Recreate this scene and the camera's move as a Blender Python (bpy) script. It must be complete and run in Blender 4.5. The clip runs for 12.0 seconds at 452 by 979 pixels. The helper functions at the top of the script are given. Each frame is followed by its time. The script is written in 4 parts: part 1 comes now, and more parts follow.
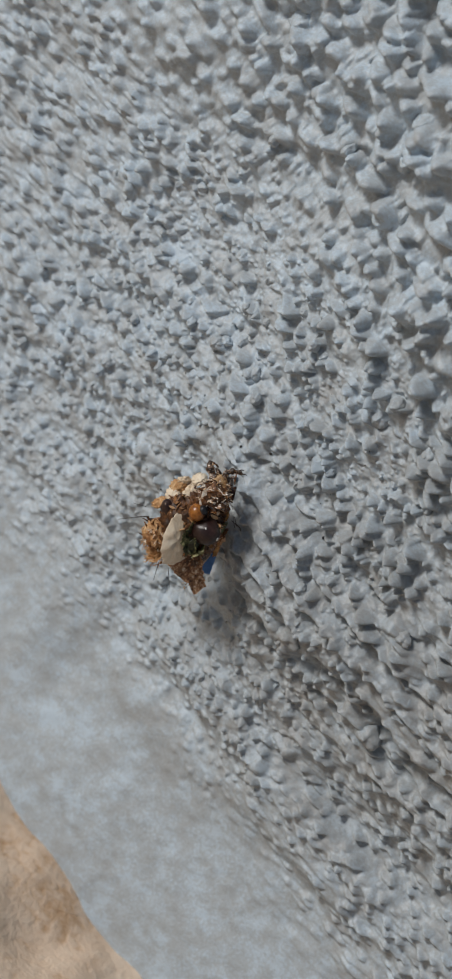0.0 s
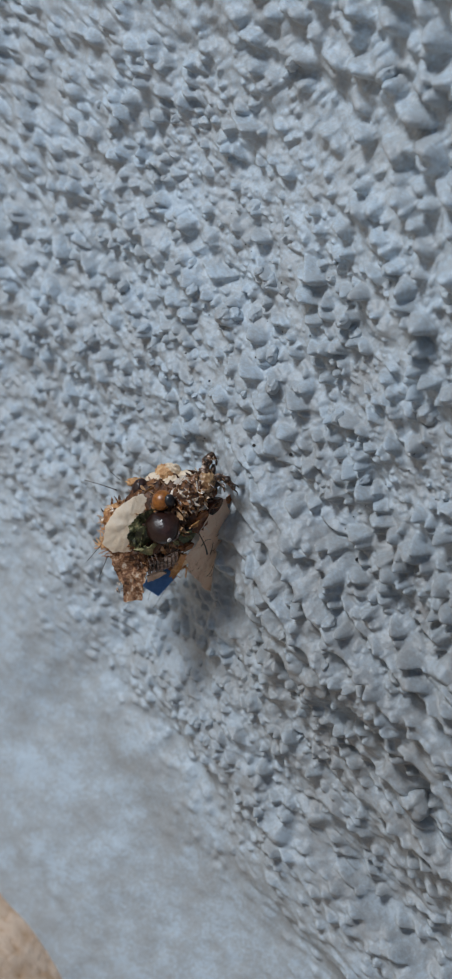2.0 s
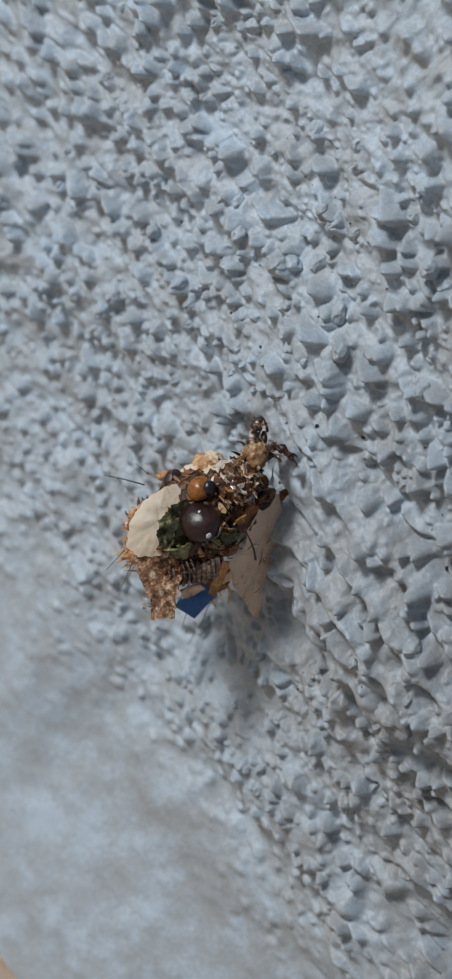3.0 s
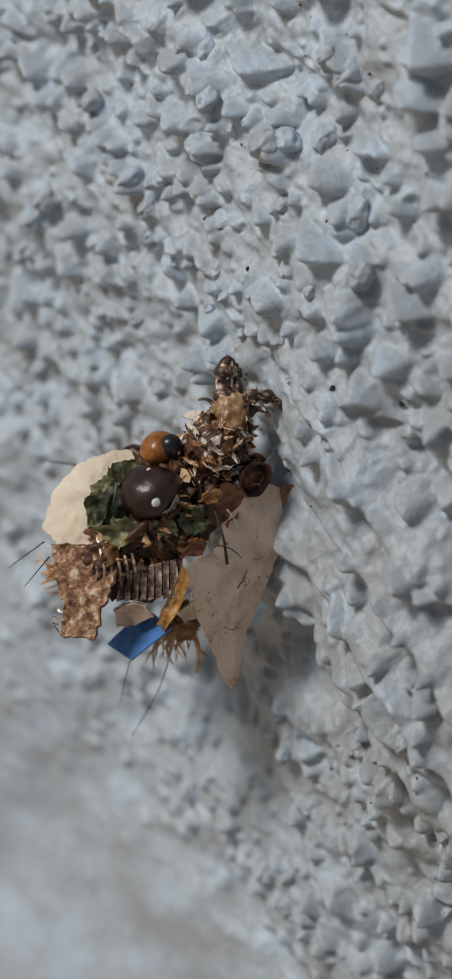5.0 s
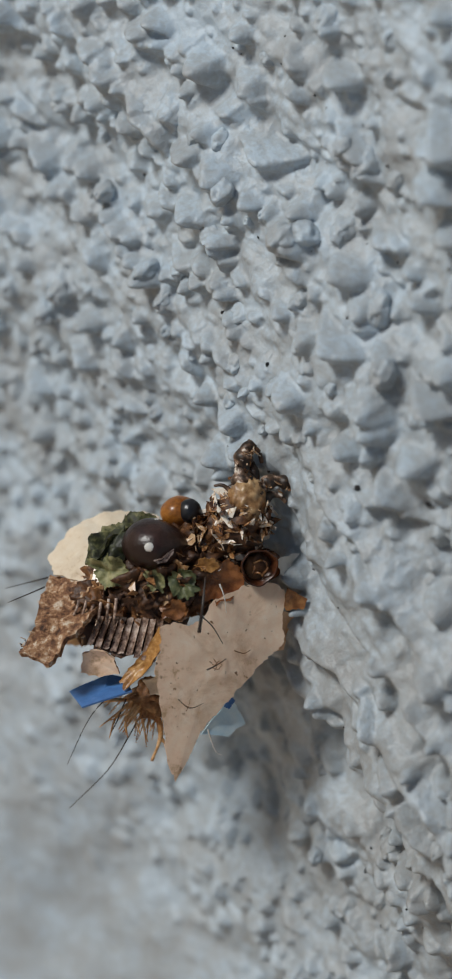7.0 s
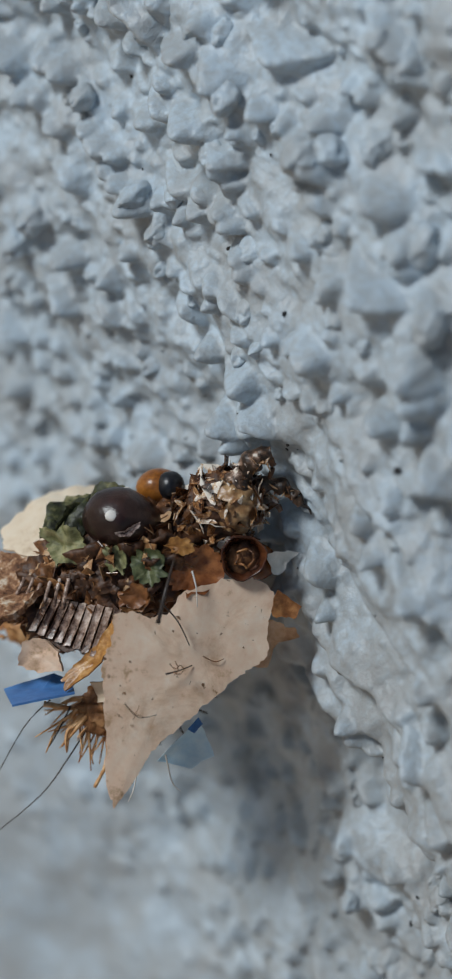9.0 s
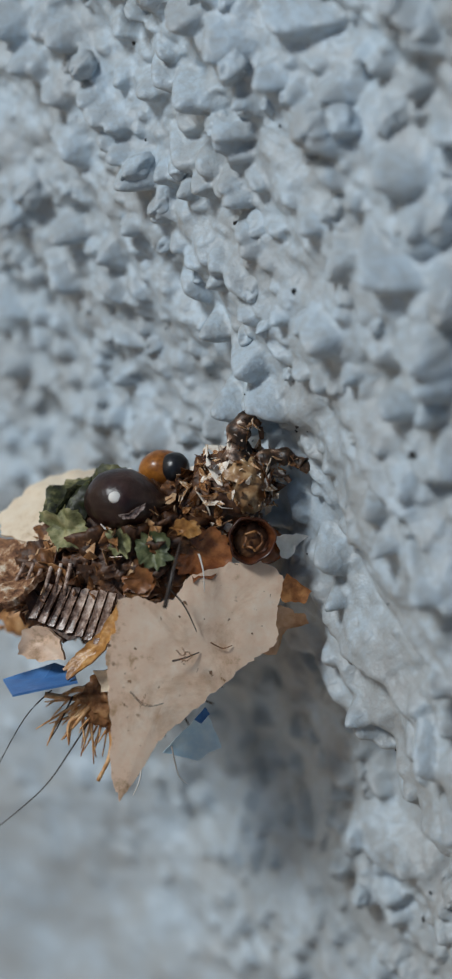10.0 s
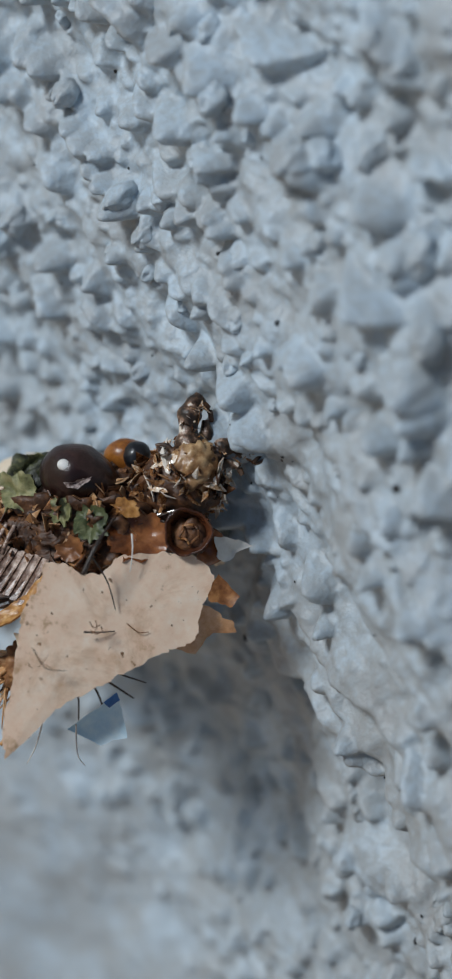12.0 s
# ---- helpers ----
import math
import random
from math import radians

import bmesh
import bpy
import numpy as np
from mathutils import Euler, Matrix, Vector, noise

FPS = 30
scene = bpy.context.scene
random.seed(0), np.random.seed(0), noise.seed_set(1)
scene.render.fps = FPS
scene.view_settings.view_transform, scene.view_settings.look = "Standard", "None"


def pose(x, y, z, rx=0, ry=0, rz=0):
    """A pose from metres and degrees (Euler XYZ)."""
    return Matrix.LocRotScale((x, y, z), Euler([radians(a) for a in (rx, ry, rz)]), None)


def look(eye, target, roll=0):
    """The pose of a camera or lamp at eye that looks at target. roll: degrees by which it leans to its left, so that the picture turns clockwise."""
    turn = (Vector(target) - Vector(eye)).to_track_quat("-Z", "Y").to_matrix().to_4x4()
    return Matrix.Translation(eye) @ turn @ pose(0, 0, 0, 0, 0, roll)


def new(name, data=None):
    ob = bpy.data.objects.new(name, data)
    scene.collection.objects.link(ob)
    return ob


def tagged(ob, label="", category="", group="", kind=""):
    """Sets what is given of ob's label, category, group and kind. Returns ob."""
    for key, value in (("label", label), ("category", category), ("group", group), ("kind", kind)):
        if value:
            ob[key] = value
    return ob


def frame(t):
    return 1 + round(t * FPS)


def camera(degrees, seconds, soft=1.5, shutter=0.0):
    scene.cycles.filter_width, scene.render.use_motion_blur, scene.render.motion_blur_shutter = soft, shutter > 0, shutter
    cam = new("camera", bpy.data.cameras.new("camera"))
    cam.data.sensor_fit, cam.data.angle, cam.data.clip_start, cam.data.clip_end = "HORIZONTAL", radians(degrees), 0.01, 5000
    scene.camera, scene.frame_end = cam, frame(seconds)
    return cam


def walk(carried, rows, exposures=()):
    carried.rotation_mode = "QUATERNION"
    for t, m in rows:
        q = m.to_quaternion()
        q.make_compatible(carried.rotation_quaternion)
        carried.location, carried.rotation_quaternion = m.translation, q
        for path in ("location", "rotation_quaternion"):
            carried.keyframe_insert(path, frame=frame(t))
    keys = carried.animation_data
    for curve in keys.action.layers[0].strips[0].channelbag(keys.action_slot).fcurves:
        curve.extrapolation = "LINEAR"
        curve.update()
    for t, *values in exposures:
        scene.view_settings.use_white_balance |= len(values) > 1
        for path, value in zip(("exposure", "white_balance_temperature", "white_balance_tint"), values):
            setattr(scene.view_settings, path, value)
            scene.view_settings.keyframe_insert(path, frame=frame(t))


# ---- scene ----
cam = camera(12.0, 12.0, soft=2.2)
cam.data.dof.use_dof, cam.data.dof.aperture_fstop = True, 108.0

# Eye, point looked at and roll; metres, the wall's face lies in y = 0, the ground in z = 0
PATH = [
    (0.0, (0.05648, -0.09757, 0.09103), (0.00404, 0.00000, 0.03400), 39.17),
    (0.5, (0.05588, -0.09997, 0.08966), (0.00351, -0.00000, 0.03362), 39.80),
    (1.0, (0.05523, -0.09880, 0.09133), (0.00348, 0.00000, 0.03393), 39.59),
    (1.5, (0.05691, -0.09882, 0.09521), (0.00371, -0.00000, 0.03431), 38.90),
    (2.0, (0.04400, -0.07811, 0.08360), (0.00334, 0.00000, 0.03382), 39.06),
    (2.5, (0.03333, -0.06523, 0.06930), (0.00191, 0.00000, 0.03192), 40.17),
    (3.0, (0.03547, -0.06363, 0.07365), (0.00169, 0.00000, 0.03155), 38.59),
    (3.5, (0.03583, -0.06179, 0.07631), (0.00209, 0.00000, 0.03219), 37.77),
    (5.5, (0.02245, -0.03560, 0.06326), (0.00167, 0.00000, 0.03174), 34.24),
    (6.0, (0.02257, -0.03659, 0.06406), (0.00106, 0.00000, 0.03176), 33.75),
    (6.5, (0.02283, -0.03832, 0.06642), (-0.00009, 0.00000, 0.03315), 33.13),
    (8.5, (0.01813, -0.03100, 0.06273), (0.00013, 0.00000, 0.03283), 33.01),
    (9.0, (0.01698, -0.02975, 0.06163), (0.00009, 0.00000, 0.03249), 33.21),
    (9.5, (0.01664, -0.02946, 0.06108), (0.00012, 0.00000, 0.03211), 33.57),
    (10.0, (0.01593, -0.02884, 0.06078), (0.00018, 0.00000, 0.03205), 33.75),
    (10.5, (0.01576, -0.02841, 0.06167), (-0.00033, 0.00000, 0.03170), 32.54),
    (11.0, (0.01529, -0.02783, 0.06244), (0.00006, 0.00000, 0.03279), 32.76),
    (11.5, (0.01502, -0.02832, 0.06194), (-0.00010, 0.00000, 0.03256), 33.43),
    (12.0, (0.01512, -0.02809, 0.06199), (0.00007, 0.00000, 0.03284), 33.42),
]
walk(cam, [(t, look(e, g, r)) for t, e, g, r in PATH],
     [(0.0, -0.50, 6600, 10), (0.8, -0.51, 6500, 10), (1.5, -0.51, 6120, 10), (2.0, -0.53, 5930, 9), (3.0, -0.50, 6150, 9), (3.5, -0.50, 6300, 9), (5.5, -0.50, 6550, 10), (6.5, -0.50, 6550, 9),
      (8.5, -0.53, 6100, 6), (10.4, -0.53, 6000, 6), (11.0, -0.53, 5680, 4), (11.5, -0.53, 5750, 5), (12.0, -0.53, 5900, 6)])

# ---- light ----
SUN_FROM = Vector((-0.44, -0.68, 0.50)).normalized()
world = bpy.data.worlds.new("sky")
scene.world = world
world.use_nodes = True
wn = world.node_tree.nodes
sky = wn.new("ShaderNodeTexSky")
sky.sky_type, sky.sun_disc = "NISHITA", False
sky.sun_elevation = math.asin(SUN_FROM.z)
sky.sun_rotation = math.atan2(SUN_FROM.x, SUN_FROM.y)
wn["Background"].inputs["Strength"].default_value = 0.063
world.node_tree.links.new(sky.outputs[0], wn["Background"].inputs["Color"])
sun = new("sun", bpy.data.lights.new("sun", "SUN"))
sun.data.energy, sun.data.angle, sun.data.color = 2.88, radians(13), (1.0, 0.99, 0.97)
sun.matrix_world = look(SUN_FROM * 3, (0, 0, 0))

MM = 0.001
rng = random.Random(7)


# ---- materials ----
def material(name, rough=0.6, metal=0.0, spec=0.5):
    m = bpy.data.materials.new(name)
    m.use_nodes = True
    b = m.node_tree.nodes["Principled BSDF"]
    b.inputs["Roughness"].default_value = rough
    b.inputs["Metallic"].default_value = metal
    b.inputs["Specular IOR Level"].default_value = spec
    return m, m.node_tree, b


def node(tree, kind, **values):
    n = tree.nodes.new(kind)
    for k, v in values.items():
        n.inputs[k.replace("_", " ")].default_value = v
    return n


def ramp(tree, source, stops):
    r = tree.nodes.new("ShaderNodeValToRGB")
    while len(r.color_ramp.elements) < len(stops):
        r.color_ramp.elements.new(0.5)
    for e, (p, c) in zip(r.color_ramp.elements, stops):
        e.position, e.color = p, (*c, 1)
    tree.links.new(source, r.inputs[0])
    return r.outputs[0]


def noisy(name, stops, scale, rough=0.6, bump=0.3, fine=4.0, spec=0.5, detail=6.0, distance=0.05, random_mix=0.0, fixed=False):
    """A material whose colour runs through stops by noise of the given scale per metre, with finer relief."""
    m, t, b = material(name, rough, 0.0, spec)
    place = t.nodes.new("ShaderNodeNewGeometry").outputs["Position"] if fixed else t.nodes.new("ShaderNodeTexCoord").outputs["Object"]
    n1 = node(t, "ShaderNodeTexNoise", Scale=scale, Detail=detail, Roughness=0.65)
    n2 = node(t, "ShaderNodeTexNoise", Scale=scale * fine, Detail=4.0, Roughness=0.6)
    t.links.new(place, n1.inputs["Vector"])
    t.links.new(place, n2.inputs["Vector"])
    source = n1.outputs[0]
    mix = t.nodes.new("ShaderNodeMath")
    mix.operation = "MULTIPLY_ADD"
    t.links.new(n2.outputs[0], mix.inputs[0])
    mix.inputs[1].default_value = 0.45
    t.links.new(n1.outputs[0], mix.inputs[2])
    off = t.nodes.new("ShaderNodeMath")
    off.operation = "SUBTRACT"
    t.links.new(mix.outputs[0], off.inputs[0])
    off.inputs[1].default_value = 0.225
    source = off.outputs[0]
    if random_mix:
        info = t.nodes.new("ShaderNodeObjectInfo")
        add = t.nodes.new("ShaderNodeMath")
        add.operation = "MULTIPLY_ADD"
        shift = t.nodes.new("ShaderNodeMath")
        shift.operation = "SUBTRACT"
        t.links.new(info.outputs["Random"], shift.inputs[0])
        shift.inputs[1].default_value = 0.5
        t.links.new(shift.outputs[0], add.inputs[0])
        add.inputs[1].default_value = random_mix
        t.links.new(source, add.inputs[2])
        source = add.outputs[0]
    t.links.new(ramp(t, source, stops), b.inputs["Base Color"])
    if bump:
        bp = node(t, "ShaderNodeBump", Strength=bump, Distance=distance * MM)
        t.links.new(n2.outputs[0], bp.inputs["Height"])
        t.links.new(bp.outputs[0], b.inputs["Normal"])
    return m


PAINT = noisy("painted_stucco", [(0.28, (0.378, 0.403, 0.42)), (0.39, (0.402, 0.440, 0.466)), (0.50, (0.426, 0.483, 0.526)), (0.64, (0.488, 0.58, 0.66))],
              640, rough=0.43, bump=0.75, fine=8.0, distance=0.06, spec=0.5, fixed=True)


def add_dirt_and_shade(m, centre, radii, tint):
    """A broad grey-brown blotch with a ragged rim over the paint: dirt, and shade put into the colour."""
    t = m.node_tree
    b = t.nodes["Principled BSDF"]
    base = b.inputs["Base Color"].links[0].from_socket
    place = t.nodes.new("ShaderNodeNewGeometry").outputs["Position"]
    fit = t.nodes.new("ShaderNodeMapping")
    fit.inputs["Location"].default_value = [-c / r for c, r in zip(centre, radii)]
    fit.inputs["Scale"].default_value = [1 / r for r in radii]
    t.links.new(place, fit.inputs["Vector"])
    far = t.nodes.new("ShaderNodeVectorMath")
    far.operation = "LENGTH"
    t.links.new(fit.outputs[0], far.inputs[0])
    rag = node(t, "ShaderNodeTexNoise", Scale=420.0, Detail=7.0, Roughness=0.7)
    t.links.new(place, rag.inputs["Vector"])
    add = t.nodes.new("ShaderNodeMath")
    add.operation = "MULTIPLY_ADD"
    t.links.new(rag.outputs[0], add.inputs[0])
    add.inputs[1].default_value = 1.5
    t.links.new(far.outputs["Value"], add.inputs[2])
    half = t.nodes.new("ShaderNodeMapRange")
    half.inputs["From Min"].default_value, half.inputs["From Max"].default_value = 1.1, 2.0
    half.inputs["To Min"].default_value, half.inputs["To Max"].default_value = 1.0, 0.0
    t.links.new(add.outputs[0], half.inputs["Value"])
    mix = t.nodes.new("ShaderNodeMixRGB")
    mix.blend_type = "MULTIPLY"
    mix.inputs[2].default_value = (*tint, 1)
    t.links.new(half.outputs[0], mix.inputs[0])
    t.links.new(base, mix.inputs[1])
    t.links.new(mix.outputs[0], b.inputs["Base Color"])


# grey-brown dirt, with the shade of the turned-away right side painted in
add_dirt_and_shade(PAINT, (0.020, 0.0, 0.032), (0.022, 0.03, 0.017), (0.76, 0.72, 0.685))
SOIL = noisy("dry_soil", [(0.27, (0.26, 0.12, 0.045)), (0.38, (0.54, 0.35, 0.21)), (0.5, (0.70, 0.53, 0.39)), (0.8, (0.78, 0.65, 0.52))],
             90, rough=0.9, bump=0.6, fine=12.0, distance=0.4, spec=0.2)
CORE = noisy("dark_crust", [(0.3, (0.016, 0.007, 0.004)), (0.5, (0.078, 0.031, 0.011)), (0.7, (0.26, 0.11, 0.036))], 1500, rough=0.5, bump=0.7, fine=5)
DARK = noisy("dark_shell", [(0.3, (0.011, 0.005, 0.004)), (0.55, (0.024, 0.010, 0.008)), (0.8, (0.07, 0.034, 0.027))], 900, rough=0.30, bump=0.3, fine=9, spec=0.5)
BLACK = noisy("black_shell", [(0.3, (0.006, 0.006, 0.007)), (0.8, (0.03, 0.03, 0.035))], 900, rough=0.28, bump=0.15, fine=10)
ORANGE = noisy("amber_shell", [(0.3, (0.15, 0.045, 0.008)), (0.55, (0.34, 0.125, 0.02)), (0.8, (0.55, 0.27, 0.06))], 900, rough=0.3, bump=0.15, fine=8)
CREAM = noisy("cream_flake", [(0.25, (0.50, 0.36, 0.22)), (0.42, (0.74, 0.61, 0.45)), (0.7, (0.82, 0.73, 0.59))], 800, rough=0.7, bump=0.5, fine=6)
SCUFF = noisy("scuffed_shell", [(0.35, (0.05, 0.025, 0.02)), (0.5, (0.30, 0.22, 0.19)), (0.65, (0.66, 0.58, 0.52))], 3000, rough=0.35, bump=0.3, fine=4)
LEAF = noisy("dried_leaf", [(0.34, (0.014, 0.015, 0.007)), (0.48, (0.06, 0.065, 0.024)), (0.58, (0.18, 0.17, 0.07)), (0.70, (0.40, 0.35, 0.19))], 1300, rough=0.6, bump=0.6, fine=4)
OLIVE = noisy("olive_leaf", [(0.3, (0.05, 0.05, 0.02)), (0.5, (0.20, 0.20, 0.085)), (0.75, (0.42, 0.38, 0.21))], 1300, rough=0.6, bump=0.5, fine=4)
# leaf colour darkened for the shade inside the curl
SHADELEAF = noisy("shaded_leaf", [(0.34, (0.008, 0.009, 0.004)), (0.52, (0.028, 0.032, 0.010)), (0.70, (0.10, 0.11, 0.03))], 1300, rough=0.5, bump=0.5, fine=4)
GREEN = noisy("green_leaf", [(0.3, (0.03, 0.04, 0.015)), (0.5, (0.085, 0.10, 0.04)), (0.75, (0.24, 0.24, 0.12))], 1600, rough=0.5, bump=0.5, fine=4)
MOTTLE = noisy("mottled_chip", [(0.32, (0.04, 0.016, 0.007)), (0.46, (0.20, 0.085, 0.036)), (0.56, (0.40, 0.22, 0.11)), (0.68, (0.70, 0.59, 0.46))], 3500, rough=0.6, bump=0.9, fine=3, distance=0.08)
GOLD = noisy("golden_film", [(0.3, (0.22, 0.09, 0.02)), (0.5, (0.45, 0.22, 0.06)), (0.7, (0.70, 0.45, 0.20))], 1300, rough=0.35, bump=0.5, fine=4)
TAN = noisy("tan_crumb", [(0.3, (0.24, 0.10, 0.035)), (0.5, (0.50, 0.27, 0.11)), (0.7, (0.72, 0.50, 0.28))], 1500, rough=0.65, bump=0.6, fine=4)
HEADM = noisy("larva_skin", [(0.3, (0.13, 0.06, 0.025)), (0.5, (0.30, 0.165, 0.07)), (0.7, (0.50, 0.33, 0.17))], 1500, rough=0.3, bump=0.4, fine=4)
RIB = noisy("ribbed_shell", [(0.34, (0.05, 0.026, 0.018)), (0.5, (0.30, 0.20, 0.15)), (0.66, (0.62, 0.50, 0.42))], 1900, rough=0.26, bump=0.4, fine=4)
BLUE = noisy("blue_plastic", [(0.3, (0.05, 0.14, 0.38)), (0.6, (0.10, 0.25, 0.56)), (0.85, (0.22, 0.40, 0.70))], 500, rough=0.35, bump=0.15, fine=10)
PALEBLUE = noisy("pale_film", [(0.3, (0.40, 0.62, 0.78)), (0.6, (0.66, 0.80, 0.86)), (0.8, (0.80, 0.86, 0.88))], 700, rough=0.4, bump=0.2, fine=6)
SCRAP = noisy("brown_scrap", [(0.3, (0.10, 0.036, 0.010)), (0.5, (0.22, 0.085, 0.025)), (0.7, (0.40, 0.19, 0.065))], 1500, rough=0.4, bump=0.3, fine=4)
HAIR = noisy("dark_bristle", [(0.3, (0.015, 0.010, 0.008)), (0.8, (0.06, 0.04, 0.03))], 900, rough=0.4, bump=0)
BARK = noisy("brown_bark", [(0.3, (0.07, 0.026, 0.008)), (0.5, (0.24, 0.105, 0.036)), (0.72, (0.50, 0.28, 0.12))], 1800, rough=0.6, bump=0.7, fine=3)
FIBRE = noisy("brown_fibre", [(0.3, (0.27, 0.10, 0.03)), (0.5, (0.58, 0.31, 0.12)), (0.75, (0.80, 0.57, 0.33))], 1100, rough=0.55, bump=0.3)
CHIP = noisy("debris_chip", [(0.10, (0.020, 0.009, 0.004)), (0.36, (0.13, 0.055, 0.022)), (0.55, (0.33, 0.155, 0.06)), (0.76, (0.46, 0.26, 0.12)), (0.93, (0.58, 0.40, 0.24))],
             1.6, rough=0.28, bump=0, spec=0.6, random_mix=0.8)
RESIN = noisy("dark_resin", [(0.3, (0.018, 0.006, 0.003)), (0.55, (0.055, 0.017, 0.007)), (0.8, (0.16, 0.055, 0.02))], 1200, rough=0.25, bump=0.3, fine=5)
AMBER = noisy("amber_resin", [(0.3, (0.07, 0.020, 0.006)), (0.52, (0.19, 0.062, 0.018)), (0.8, (0.40, 0.16, 0.05))], 1200, rough=0.22, bump=0.3, fine=5)
PALECHIP = noisy("pale_chip", [(0.10, (0.03, 0.012, 0.005)), (0.33, (0.11, 0.042, 0.014)), (0.50, (0.34, 0.16, 0.06)), (0.64, (0.60, 0.38, 0.20)), (0.78, (0.90, 0.82, 0.71))],
                 1.6, rough=0.17, bump=0, spec=0.8, random_mix=0.85)
WHITE = noisy("white_speck", [(0.3, (0.62, 0.58, 0.52)), (0.7, (0.82, 0.80, 0.76))], 900, rough=0.5, bump=0.2)
STRIPE = noisy("striped_limb", [(0.42, (0.02, 0.012, 0.008)), (0.53, (0.09, 0.05, 0.028)), (0.60, (0.30, 0.19, 0.13)), (0.66, (0.78, 0.70, 0.60))], 2600, rough=0.4, bump=0.5, fine=3)


def membrane_material():
    """A thin dry film, tan with brown specks, that lets some light through."""
    m = noisy("dry_membrane", [(0.28, (0.26, 0.13, 0.06)), (0.37, (0.60, 0.41, 0.26)), (0.45, (0.86, 0.62, 0.45)), (0.6, (0.90, 0.70, 0.53)), (0.75, (0.93, 0.78, 0.63))], 950, rough=0.45, bump=0.05, fine=7)
    t = m.node_tree
    b = t.nodes["Principled BSDF"]
    base = b.inputs["Base Color"].links[0].from_socket
    co = t.nodes.new("ShaderNodeTexCoord")
    for scale, edge in ((6500, 0.69), (3200, 0.73)):
        dots = node(t, "ShaderNodeTexNoise", Scale=float(scale), Detail=2.0, Roughness=0.5)
        t.links.new(co.outputs["Object"], dots.inputs["Vector"])
        mask = ramp(t, dots.outputs[0], [(edge, (0, 0, 0)), (edge + 0.05, (1, 1, 1))])
        mixc = t.nodes.new("ShaderNodeMixRGB")
        mixc.inputs[2].default_value = (0.17, 0.085, 0.04, 1)
        t.links.new(mask, mixc.inputs[0])
        t.links.new(base, mixc.inputs[1])
        base = mixc.outputs[0]
    smear = node(t, "ShaderNodeTexNoise", Scale=420.0, Detail=7.0, Roughness=0.7, Distortion=1.5)
    t.links.new(co.outputs["Object"], smear.inputs["Vector"])
    mask = ramp(t, smear.outputs[0], [(0.50, (0, 0, 0)), (0.72, (0.75, 0.75, 0.75))])
    mixc = t.nodes.new("ShaderNodeMixRGB")
    mixc.inputs[2].default_value = (0.48, 0.27, 0.13, 1)
    t.links.new(mask, mixc.inputs[0])
    t.links.new(base, mixc.inputs[1])
    t.links.new(mixc.outputs[0], b.inputs["Base Color"])
    tr = t.nodes.new("ShaderNodeBsdfTranslucent")
    tr.inputs["Color"].default_value = (0.6, 0.45, 0.3, 1)
    mixer = t.nodes.new("ShaderNodeMixShader")
    mixer.inputs[0].default_value = 0.15
    t.links.new(b.outputs[0], mixer.inputs[1])
    t.links.new(tr.outputs[0], mixer.inputs[2])
    t.links.new(mixer.outputs[0], t.nodes["Material Output"].inputs["Surface"])
    return m


FILM = membrane_material()
FLAP = noisy("orange_tan_film", [(0.3, (0.42, 0.19, 0.07)), (0.48, (0.66, 0.38, 0.20)), (0.7, (0.82, 0.58, 0.38))], 900, rough=0.5, bump=0.2, fine=6)


# ---- the wall and the ground ----
def spread(dense, step, edges):
    """Grid lines: dense from dense[0] to dense[1], then wider out to the edges, in millimetres."""
    lo, hi = dense
    lines = list(np.arange(lo, hi + step / 2, step))
    for end, sign in ((edges[0], -1), (edges[1], 1)):
        p, s = (lo, step) if sign < 0 else (hi, step)
        out = []
        while sign * (end - p) > s:
            s = min(s * 1.04, 0.18) if -46 < p < 70 else s * 1.7
            p += sign * s
            if sign * (end - p) > 0:
                out.append(p)
        out.append(end)
        lines += out
    return np.array(sorted(lines))


def lattice(xs, zs, rand, cell, ax, az):
    """Smooth value noise on the grid xs by zs; the cells are cell * (ax, az) wide."""
    px, pz = xs / (cell * ax), zs / (cell * az)
    ix, iz = np.floor(px).astype(int), np.floor(pz).astype(int)
    fx, fz = px - ix, pz - iz
    fx, fz = fx * fx * (3 - 2 * fx), fz * fz * (3 - 2 * fz)
    g = rand.random((257, 257))
    a = g[np.ix_(ix % 257, iz % 257)]
    b = g[np.ix_((ix + 1) % 257, iz % 257)]
    c = g[np.ix_(ix % 257, (iz + 1) % 257)]
    e = g[np.ix_((ix + 1) % 257, (iz + 1) % 257)]
    fx, fz = fx[:, None], fz[None, :]
    return (a * (1 - fx) + b * fx) * (1 - fz) + (c * (1 - fx) + e * fx) * fz


